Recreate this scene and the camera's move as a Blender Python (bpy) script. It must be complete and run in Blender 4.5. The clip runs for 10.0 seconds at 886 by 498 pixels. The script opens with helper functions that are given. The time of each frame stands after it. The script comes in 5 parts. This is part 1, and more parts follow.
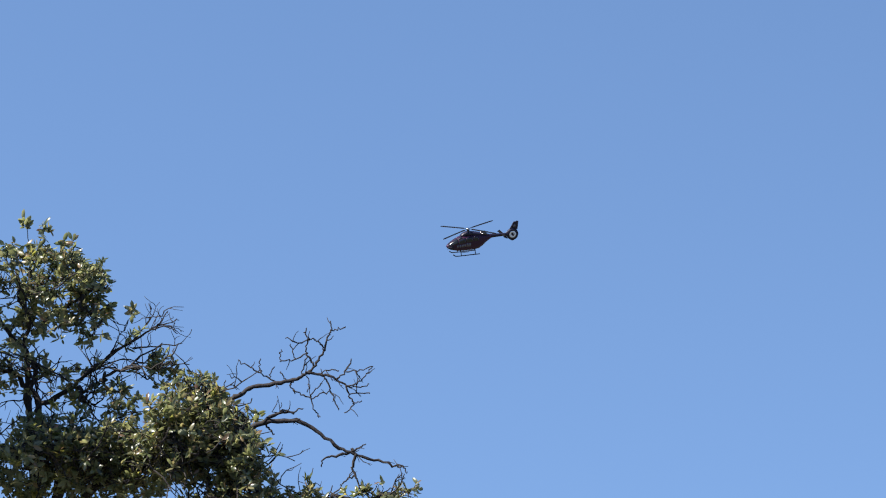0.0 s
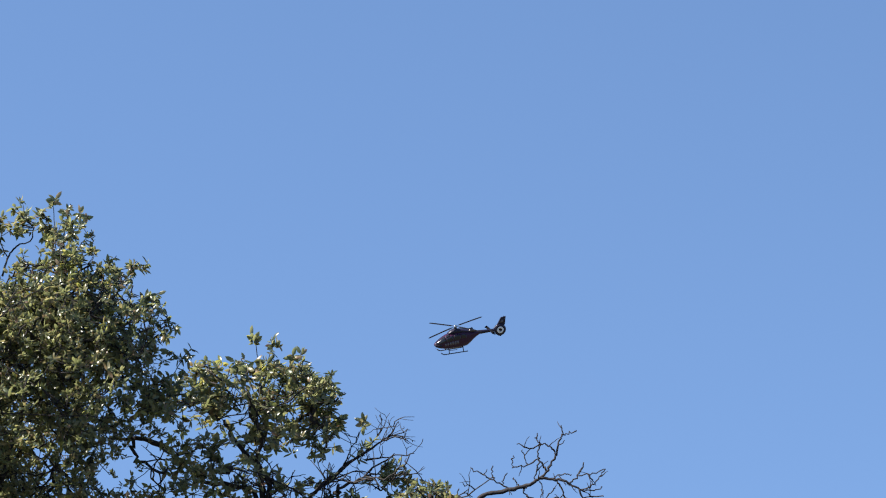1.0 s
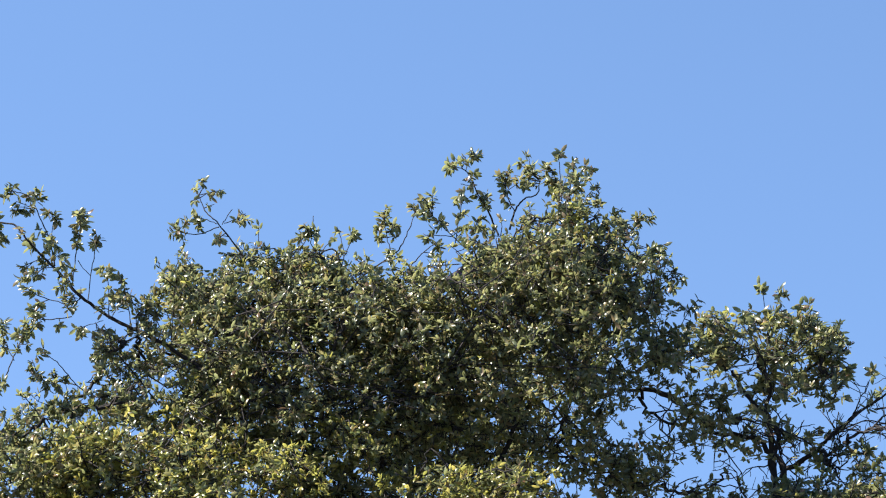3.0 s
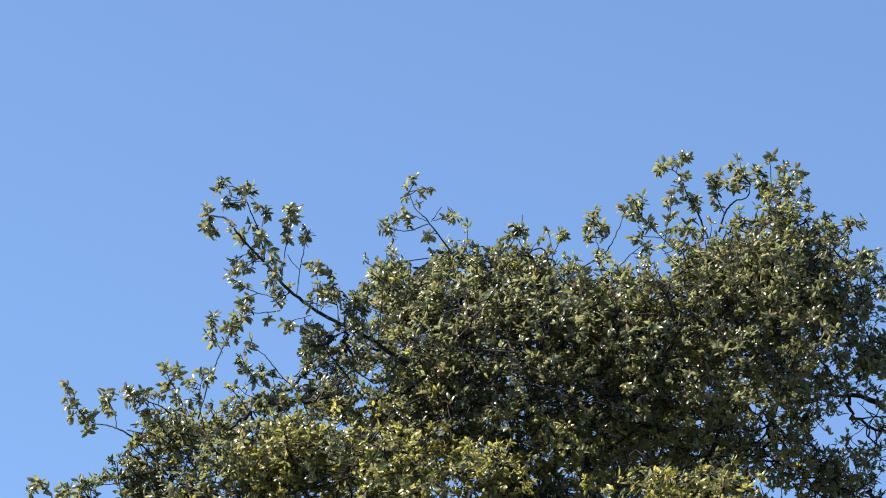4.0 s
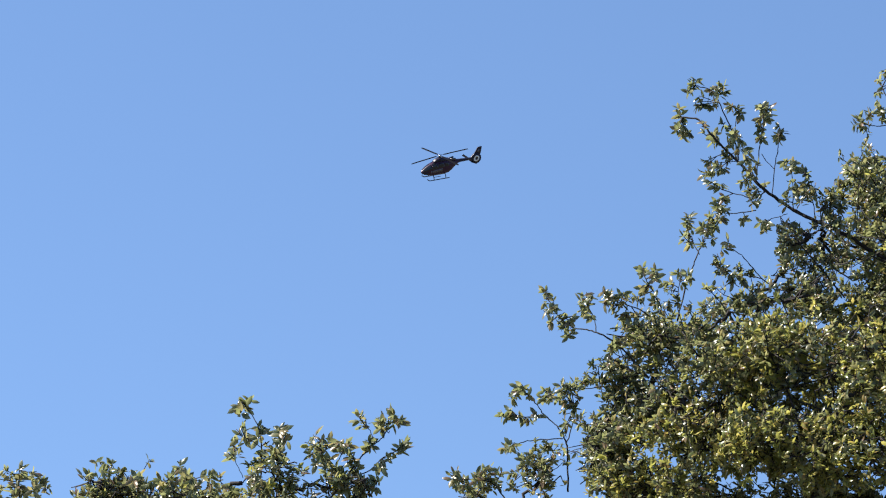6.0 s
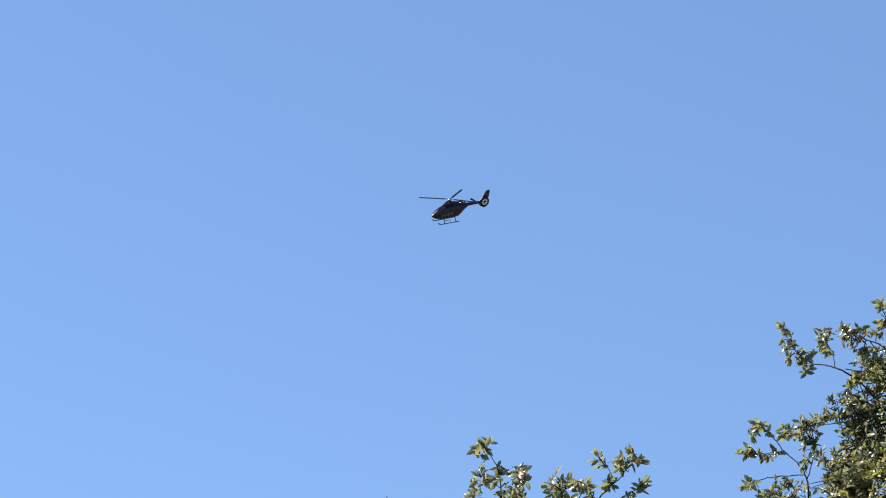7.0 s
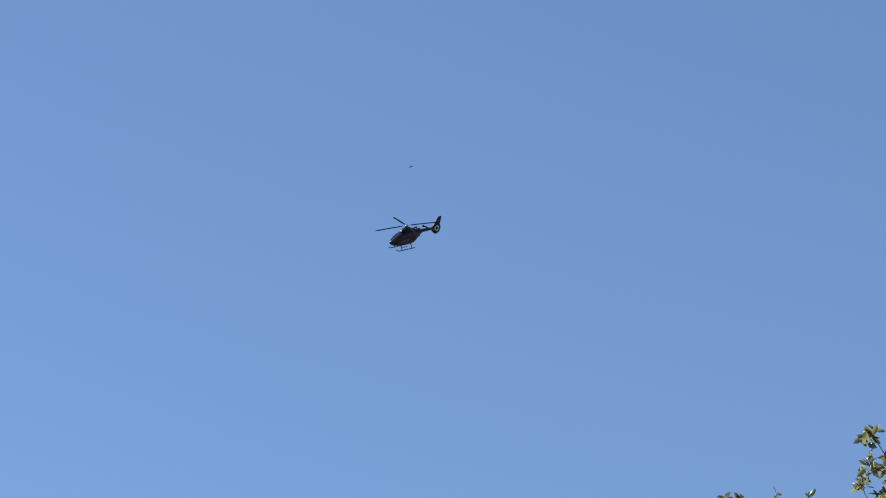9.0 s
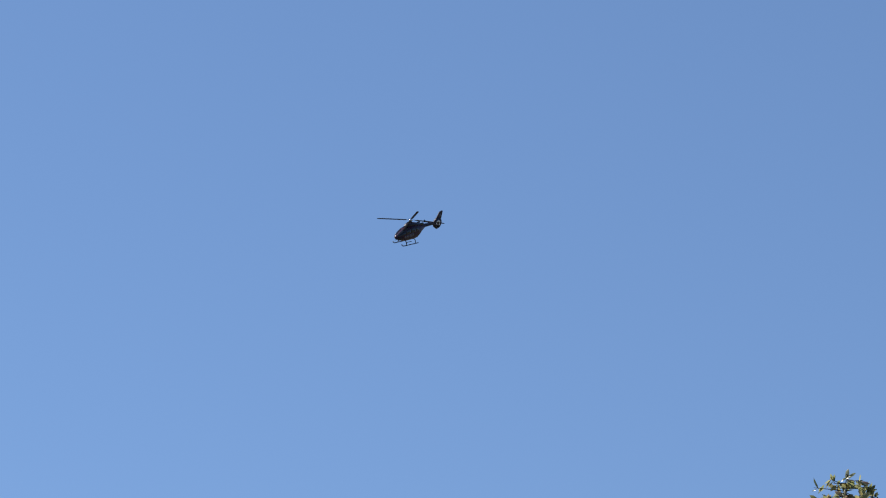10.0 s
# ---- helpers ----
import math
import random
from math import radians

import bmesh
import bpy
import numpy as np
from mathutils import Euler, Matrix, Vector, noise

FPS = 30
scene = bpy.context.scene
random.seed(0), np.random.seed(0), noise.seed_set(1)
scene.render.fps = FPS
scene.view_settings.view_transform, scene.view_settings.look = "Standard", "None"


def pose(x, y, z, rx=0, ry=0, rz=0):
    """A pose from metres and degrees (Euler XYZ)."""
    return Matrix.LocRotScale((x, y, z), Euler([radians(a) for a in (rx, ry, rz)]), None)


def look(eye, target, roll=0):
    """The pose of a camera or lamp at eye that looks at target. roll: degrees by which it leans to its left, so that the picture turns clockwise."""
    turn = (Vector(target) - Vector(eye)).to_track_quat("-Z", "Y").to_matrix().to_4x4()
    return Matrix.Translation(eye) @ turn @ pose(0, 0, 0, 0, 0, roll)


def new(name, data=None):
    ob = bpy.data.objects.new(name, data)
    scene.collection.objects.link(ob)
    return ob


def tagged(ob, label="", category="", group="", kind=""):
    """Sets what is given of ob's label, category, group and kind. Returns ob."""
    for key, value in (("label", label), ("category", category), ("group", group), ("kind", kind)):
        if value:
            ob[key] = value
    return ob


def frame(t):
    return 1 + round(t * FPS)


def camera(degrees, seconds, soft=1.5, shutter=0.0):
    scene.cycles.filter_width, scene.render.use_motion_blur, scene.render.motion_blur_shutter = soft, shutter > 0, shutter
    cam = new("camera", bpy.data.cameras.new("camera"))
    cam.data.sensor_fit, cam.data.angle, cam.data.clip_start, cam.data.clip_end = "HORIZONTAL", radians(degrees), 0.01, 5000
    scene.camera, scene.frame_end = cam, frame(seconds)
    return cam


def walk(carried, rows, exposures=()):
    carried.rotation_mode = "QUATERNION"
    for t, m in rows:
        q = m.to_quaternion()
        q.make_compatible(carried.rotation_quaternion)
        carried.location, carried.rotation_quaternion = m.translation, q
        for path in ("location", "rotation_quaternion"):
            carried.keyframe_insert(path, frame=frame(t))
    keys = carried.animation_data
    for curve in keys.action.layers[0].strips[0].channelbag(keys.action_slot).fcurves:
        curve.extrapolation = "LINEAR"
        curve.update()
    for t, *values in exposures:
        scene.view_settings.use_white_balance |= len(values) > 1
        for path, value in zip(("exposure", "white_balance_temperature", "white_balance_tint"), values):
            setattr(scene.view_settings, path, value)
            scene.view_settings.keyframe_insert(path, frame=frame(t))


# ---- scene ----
# seconds, turn to the left, tilt and lean of the held camera, in degrees
PATH = [
    (0.0, -0.005, 9.375, 0.44),
    (0.5, 1.830, 10.263, -0.02),
    (1.0, 3.625, 11.054, -1.19),
    (1.5, 4.862, 11.178, -0.95),
    (1.8, 6.373, 11.083, -0.57),
    (2.0, 7.843, 10.991, -0.67),
    (2.1, 8.549, 10.926, -0.55),
    (2.2, 9.227, 10.854, -0.39),
    (2.5, 10.579, 10.588, -0.54),
    (2.7, 11.021, 10.461, -0.57),
    (3.8, 14.533, 10.297, 0.60),
    (3.9, 14.862, 10.298, 0.90),
    (4.0, 15.166, 10.360, 1.19),
    (4.5, 16.977, 10.034, 0.47),
    (5.0, 19.035, 9.391, 0.60),
    (5.3, 20.262, 9.009, 0.53),
    (5.5, 20.986, 8.800, 0.50),
    (5.7, 21.715, 8.671, 0.60),
    (6.8, 25.748, 9.255, 0.24),
    (7.0, 26.568, 9.287, 0.18),
    (7.5, 28.227, 9.326, 0.43),
    (8.0, 29.481, 9.261, 0.37),
    (8.5, 30.788, 9.313, -0.05),
    (8.9, 32.280, 9.226, -0.53),
    (9.0, 32.666, 9.225, -0.66),
    (9.5, 34.291, 9.033, -0.26),
    (10.0, 35.826, 8.770, -0.17),
]
# the camera's own exposure, in stops
EXPOSURES = [(0, 1.31), (0.5, 1.34), (1, 1.37), (1.5, 1.35), (2, 1.47), (2.5, 1.67), (4, 1.49), (5.5, 1.37), (7, 1.37), (7.5, 1.21), (8, 1.15), (9, 0.89), (9.5, 0.89), (10, 0.86)]
EYE = Vector((0.0, 0.0, 1.6))
cam = camera(14.0, 10.0, soft=1.1)


def aim(yaw, pitch, roll):
    return pose(*EYE, 90 + pitch, 0, yaw) @ pose(0, 0, 0, 0, 0, roll)


walk(cam, [(t, aim(yaw, pitch, roll)) for t, yaw, pitch, roll in PATH], EXPOSURES)

# ---- light: clear sky, high sun to the left ----
SUN_BEARING, SUN_HEIGHT = -114.0, 48.0
world = bpy.data.worlds.new("sky")
scene.world = world
world.use_nodes = True
wn = world.node_tree.nodes
sky = wn.new("ShaderNodeTexSky")
sky.sky_type, sky.sun_disc = "NISHITA", False
sky.sun_elevation, sky.sun_rotation = radians(SUN_HEIGHT), radians(SUN_BEARING)
sky.altitude, sky.air_density, sky.dust_density, sky.ozone_density = 300, 1.0, 0.0, 4.5
wn["Background"].inputs["Strength"].default_value = 0.088
# directions lifted so the view samples higher sky: an even, deeper blue, little gradient
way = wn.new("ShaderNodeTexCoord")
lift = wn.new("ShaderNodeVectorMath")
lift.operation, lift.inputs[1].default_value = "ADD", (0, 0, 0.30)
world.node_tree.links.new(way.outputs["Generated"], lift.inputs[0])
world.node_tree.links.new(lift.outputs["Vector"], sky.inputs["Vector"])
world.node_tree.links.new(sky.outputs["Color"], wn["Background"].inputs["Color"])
sun_data = bpy.data.lights.new("sun", "SUN")
sun_data.energy, sun_data.angle, sun_data.color = 5.0, radians(0.53), (1.0, 0.95, 0.87)
sun = new("sun", sun_data)
b, e = radians(SUN_BEARING), radians(SUN_HEIGHT)
sun.matrix_world = look((60 * math.sin(b) * math.cos(e), 60 * math.cos(b) * math.cos(e), 60 * math.sin(e)), (0, 0, 0))

# ---- materials ----
def material(name, base=(0.5, 0.5, 0.5), rough=0.5, metal=0.0):
    m = bpy.data.materials.new(name)
    m.use_nodes = True
    nodes, links = m.node_tree.nodes, m.node_tree.links
    p = nodes["Principled BSDF"]
    p.inputs["Base Color"].default_value = (*base, 1)
    p.inputs["Roughness"].default_value = rough
    p.inputs["Metallic"].default_value = metal
    return m, nodes, links, p


def ramp(nodes, stops):
    r = nodes.new("ShaderNodeValToRGB")
    while len(r.color_ramp.elements) < len(stops):
        r.color_ramp.elements.new(0.5)
    for el, (at, col) in zip(r.color_ramp.elements, stops):
        el.position, el.color = at, (*col, 1)
    return r


def mottled(name, dark, light, scale, rough, bump=0.0, metal=0.0, spread=0.25):
    """A surface with two scales of tone and a fine relief."""
    m, nodes, links, p = material(name, light, rough, metal)
    co = nodes.new("ShaderNodeTexCoord")
    fine, broad = nodes.new("ShaderNodeTexNoise"), nodes.new("ShaderNodeTexNoise")
    for n, s in ((fine, scale), (broad, scale * 0.13)):
        n.inputs["Scale"].default_value, n.inputs["Detail"].default_value = s, 5
        links.new(co.outputs["Object"], n.inputs["Vector"])
    mix = nodes.new("ShaderNodeMath")
    mix.operation = "MULTIPLY_ADD"
    links.new(fine.outputs["Fac"], mix.inputs[0])
    mix.inputs[1].default_value = 0.5
    half = nodes.new("ShaderNodeMath")
    half.operation, half.inputs[1].default_value = "MULTIPLY", 0.5
    links.new(broad.outputs["Fac"], half.inputs[0])
    links.new(half.outputs[0], mix.inputs[2])
    r = ramp(nodes, [(0.5 - spread, dark), (0.5 + spread, light)])
    links.new(mix.outputs[0], r.inputs["Fac"])
    links.new(r.outputs["Color"], p.inputs["Base Color"])
    if bump:
        bp = nodes.new("ShaderNodeBump")
        bp.inputs["Strength"].default_value, bp.inputs["Distance"].default_value = bump, 0.01
        links.new(fine.outputs["Fac"], bp.inputs["Height"])
        links.new(bp.outputs["Normal"], p.inputs["Normal"])
    return m


def leaf_material(name, tones, through_tone):
    m, nodes, links, p = material(name, (0.06, 0.09, 0.02), 0.32)
    p.inputs["Specular IOR Level"].default_value = 0.9
    geo, info = nodes.new("ShaderNodeNewGeometry"), nodes.new("ShaderNodeObjectInfo")
    add = nodes.new("ShaderNodeMath")
    add.operation = "ADD"
    links.new(geo.outputs["Random Per Island"], add.inputs[0])
    links.new(info.outputs["Random"], add.inputs[1])
    wrap = nodes.new("ShaderNodeMath")
    wrap.operation = "FRACT"
    links.new(add.outputs[0], wrap.inputs[0])
    r = ramp(nodes, tones)
    links.new(wrap.outputs[0], r.inputs["Fac"])
    blot = nodes.new("ShaderNodeTexNoise")
    blot.inputs["Scale"].default_value = 60
    co = nodes.new("ShaderNodeTexCoord")
    links.new(co.outputs["Object"], blot.inputs["Vector"])
    shade = nodes.new("ShaderNodeMixRGB")
    shade.blend_type, shade.inputs["Fac"].default_value = "MULTIPLY", 0.5
    links.new(r.outputs["Color"], shade.inputs["Color1"])
    links.new(blot.outputs["Fac"], shade.inputs["Color2"])
    links.new(shade.outputs["Color"], p.inputs["Base Color"])
    thin = nodes.new("ShaderNodeBsdfTranslucent")
    tint = nodes.new("ShaderNodeMixRGB")
    tint.blend_type, tint.inputs["Fac"].default_value = "MIX", 0.5
    tint.inputs["Color2"].default_value = (*through_tone, 1)
    links.new(r.outputs["Color"], tint.inputs["Color1"])
    links.new(tint.outputs["Color"], thin.inputs["Color"])
    mix = nodes.new("ShaderNodeMixShader")
    mix.inputs["Fac"].default_value = 0.50
    links.new(p.outputs["BSDF"], mix.inputs[1])
    links.new(thin.outputs["BSDF"], mix.inputs[2])
    links.new(mix.outputs["Shader"], nodes["Material Output"].inputs["Surface"])
    return m


OAK_TONES = [(0.00, (0.034, 0.048, 0.024)), (0.22, (0.074, 0.098, 0.042)), (0.45, (0.140, 0.169, 0.078)), (0.64, (0.230, 0.246, 0.135)), (0.78, (0.308, 0.280, 0.141)), (0.90, (0.302, 0.211, 0.106)), (1.00, (0.157, 0.080, 0.053))]
# brighter, yellower tones: sunlight on the lower crown put into the leaf colour
SUNLIT_TONES = [(0.00, (0.090, 0.120, 0.035)), (0.35, (0.196, 0.234, 0.065)), (0.65, (0.370, 0.354, 0.106)), (0.90, (0.493, 0.388, 0.135)), (1.00, (0.269, 0.149, 0.059))]
LEAF = leaf_material("oak_leaf", OAK_TONES, (0.42, 0.43, 0.17))
SUNLIT = leaf_material("sunlit_oak_leaf", SUNLIT_TONES, (0.60, 0.56, 0.13))
BARK = mottled("bark", (0.009, 0.007, 0.007), (0.030, 0.023, 0.021), 40, 0.9, 0.6)
DEAD = mottled("dead_bark", (0.007, 0.005, 0.006), (0.018, 0.012, 0.013), 50, 0.85, 0.6)
# ground stays out of view; its dark scrub tone keeps bounced light low
EARTH = mottled("dark_scrub", (0.035, 0.040, 0.026), (0.10, 0.095, 0.062), 3.0, 0.95, 0.5)
RED = mottled("red_paint", (0.028, 0.007, 0.025), (0.038, 0.010, 0.033), 2.5, 0.34)
NAVY = mottled("navy_paint", (0.010, 0.009, 0.022), (0.017, 0.015, 0.034), 2.5, 0.42)
WHITE = mottled("white_paint", (0.70, 0.70, 0.70), (0.82, 0.82, 0.81), 3.0, 0.35)
PALE = mottled("pale_lettering", (0.085, 0.075, 0.085), (0.13, 0.115, 0.13), 6.0, 0.4)
GREY = mottled("grey_metal", (0.07, 0.07, 0.08), (0.13, 0.13, 0.14), 8.0, 0.5)
BLADE = mottled("blade_grey", (0.005, 0.005, 0.006), (0.008, 0.008, 0.010), 5.0, 0.9)
STEEL = mottled("polished_steel", (0.45, 0.45, 0.46), (0.6, 0.6, 0.6), 9.0, 0.22, 0.0, 1.0)
EXHAUST = mottled("exhaust_steel", (0.06, 0.055, 0.05), (0.11, 0.10, 0.095), 9.0, 0.24, 0.0, 1.0)
for _m in (RED, NAVY):
    _m.node_tree.nodes["Principled BSDF"].inputs["Specular IOR Level"].default_value = 0.3
BLADE.node_tree.nodes["Principled BSDF"].inputs["Specular IOR Level"].default_value = 0.03
DARK = mottled("dark_metal", (0.02, 0.02, 0.022), (0.05, 0.05, 0.055), 9.0, 0.5, 0.0, 0.5)
GLASS, _, _, _p = material("tinted_glass", (0.012, 0.013, 0.017), 0.10)
_p.inputs["Specular IOR Level"].default_value = 0.5
WING, _, _, _p = material("insect_wing", (0.6, 0.58, 0.5), 0.2)
FUZZ = mottled("insect_body", (0.02, 0.015, 0.01), (0.16, 0.09, 0.02), 900, 0.6)


# ---- mesh helpers ----
def mesh(name, verts, faces, mat, smooth=True):
    me = bpy.data.meshes.new(name)
    me.from_pydata(verts, [], faces)
    me.materials.append(mat)
    if smooth:
        me.polygons.foreach_set("use_smooth", [True] * len(me.polygons))
    me.update()
    return me


def part(name, bm, mat, parent, label="", smooth=True):
    """Links a bmesh as one mesh object under a thing or a part."""
    me = bpy.data.meshes.new(name)
    bm.to_mesh(me)
    bm.free()
    me.materials.append(mat)
    if smooth:
        me.polygons.foreach_set("use_smooth", [True] * len(me.polygons))
    ob = new(name, me)
    ob.parent = parent
    return tagged(ob, label)


def child(name, me, parent, label="", kind=""):
    ob = new(name, me)
    ob.parent = parent
    return tagged(ob, label, kind=kind)


class Soup:
    """Collects tubes into one list of corners and faces."""

    def __init__(self):
        self.v, self.f = [], []

    def tube(self, pts, r0, r1, sides=6, knots=0.0):
        pts = [Vector(p) for p in pts]
        n, start = len(pts), len(self.v)
        side = None
        for i, p in enumerate(pts):
            d = (pts[min(i + 1, n - 1)] - pts[max(i - 1, 0)]).normalized()
            if side is None:
                side = d.orthogonal().normalized()
            side = (side - d * side.dot(d)).normalized()
            up = d.cross(side)
            r = (r0 + (r1 - r0) * i / (n - 1)) * (1 + knots * random.uniform(-1, 1))
            for k in range(sides):
                a = 2 * math.pi * k / sides
                self.v.append(tuple(p + (side * math.cos(a) + up * math.sin(a)) * r))
        for i in range(n - 1):
            for k in range(sides):
                a, b2 = start + i * sides + k, start + i * sides + (k + 1) % sides
                self.f.append((a, b2, b2 + sides, a + sides))
        self.f.append(tuple(range(start + sides - 1, start - 1, -1)))
        self.f.append(tuple(start + (n - 1) * sides + k for k in range(sides)))


def crooked(soup, at, way, length, thick, forks=2, steps=5):
    """A crooked bare twig with side twigs."""
    pts, d = [Vector(at)], Vector(way).normalized()
    for _ in range(steps):
        d = (d + Vector((random.gauss(0, 0.28), random.gauss(0, 0.28), random.gauss(0.03, 0.28)))).normalized()
        pts.append(pts[-1] + d * length / steps)
    soup.tube(pts, thick, max(0.0014, thick * 0.5), 4, 0.1)
    for _ in range(forks):
        k = random.randint(1, steps - 1)
        side = (d * 0.6 + Vector((random.gauss(0, 0.7), random.gauss(0, 0.7), random.gauss(0.1, 0.7)))).normalized()
        crooked(soup, pts[k], side, length * random.uniform(0.3, 0.6), max(0.0016, thick * 0.7), max(0, forks - 1), 4)
    return pts


def spot(bearing, elevation, distance):
    """A place by its bearing to the right and its elevation, seen from the standpoint."""
    b2, e2 = radians(bearing), radians(elevation)
    return Vector((distance * math.sin(b2), distance * math.cos(b2), EYE.z + distance * math.tan(e2)))


def curve(pts, steps=4, wobble=0.0):
    """A smooth line through the way points, a little crooked."""
    pts = [Vector(p) for p in pts]
    out = []
    for i in range(len(pts) - 1):
        p0, p1, p2, p3 = pts[max(i - 1, 0)], pts[i], pts[i + 1], pts[min(i + 2, len(pts) - 1)]
        for s in range(steps):
            t = s / steps
            q = 0.5 * ((2 * p1) + (p2 - p0) * t + (2 * p0 - 5 * p1 + 4 * p2 - p3) * t * t + (3 * p1 - p0 - 3 * p2 + p3) * t ** 3)
            if wobble and (i or s):
                q += Vector((random.gauss(0, 1), random.gauss(0, 1), random.gauss(0, 1))) * wobble
            out.append(q)
    return out + [pts[-1]]


# ---- ground ----
def make_ground():
    bm = bmesh.new()
    rings = [0, 3, 8, 16, 30, 60, 130, 300, 700, 1600, 4000]
    rows = []
    for r in rings:
        rows.append([bm.verts.new((r * math.cos(a), r * math.sin(a), -0.03 * noise.noise((r * math.cos(a) * 0.2, r * math.sin(a) * 0.2, 0)) - 0.03)) for a in [2 * math.pi * k / 48 for k in range(48)]] if r else [bm.verts.new((0, 0, 0))])
    for k in range(48):
        bm.faces.new((rows[0][0], rows[1][k], rows[1][(k + 1) % 48]))
        for a, b2 in zip(rows[1:], rows[2:]):
            bm.faces.new((a[k], b2[k], b2[(k + 1) % 48], a[(k + 1) % 48]))
    me = bpy.data.meshes.new("ground")
    bm.to_mesh(me)
    bm.free()
    me.materials.append(EARTH)
    tagged(new("ground", me), "unseen dark scrub ground reaching to the horizon", "ground", kind="structure")


# ---- trees ----
LEAF_CORNERS = np.array([(0, 0, -0.06), (0.30, -0.20, -0.07), (0.30, 0.20, -0.07), (0.70, -0.18, -0.09), (0.70, 0.18, -0.09), (1, 0, -0.15), (0.33, 0, 0.015), (0.70, 0, -0.005)])
LEAF_FACES = [(0, 6, 1), (0, 2, 6), (1, 6, 7, 3), (6, 2, 4, 7), (3, 7, 5), (7, 4, 5)]


def rosettes(tips, axes, rng, few=6, many=11, size=0.046, droop=0.12):
    """Leaves whorled round shoot tips: base, length direction, side, normal and length of each."""
    counts = rng.integers(few, many + 1, len(tips))
    who = np.repeat(np.arange(len(tips)), counts)
    ax = axes[who]
    helper = np.where(np.abs(ax[:, 2:3]) > 0.9, np.array([[1.0, 0, 0]]), np.array([[0, 0, 1.0]]))
    u = np.cross(ax, helper)
    u /= np.linalg.norm(u, axis=1)[:, None]
    w = np.cross(ax, u)
    phi, open_ = rng.uniform(0, 2 * np.pi, len(who)), np.radians(rng.uniform(18, 105, len(who)))
    rad = u * np.cos(phi)[:, None] + w * np.sin(phi)[:, None]
    a = ax * np.cos(open_)[:, None] + rad * np.sin(open_)[:, None] + rng.uniform(0.2, 1.8, (len(who), 1)) * np.array([[0, 0, -droop]])
    a /= np.linalg.norm(a, axis=1)[:, None]
    side = np.cross(ax, rad) + rng.normal(0, 0.25, a.shape)
    side -= a * (side * a).sum(1)[:, None]
    side /= np.linalg.norm(side, axis=1)[:, None]
    length = size * rng.uniform(0.55, 1.3, len(who))
    base = tips[who] + ax * rng.uniform(-0.035, 0.0, len(who))[:, None]
    return base, a, side, np.cross(a, side), length


def leaf_mesh(name, leaves, mat):
    base, a, s, n, length = leaves
    c = LEAF_CORNERS
    v = base[:, None] + length[:, None, None] * (a[:, None] * c[None, :, 0:1] + s[:, None] * c[None, :, 1:2] + n[:, None] * c[None, :, 2:3])
    k = len(c)
    faces = [tuple(i * k + j for j in f) for i in range(len(base)) for f in LEAF_FACES]
    return mesh(name, v.reshape(-1, 3).tolist(), faces, mat)


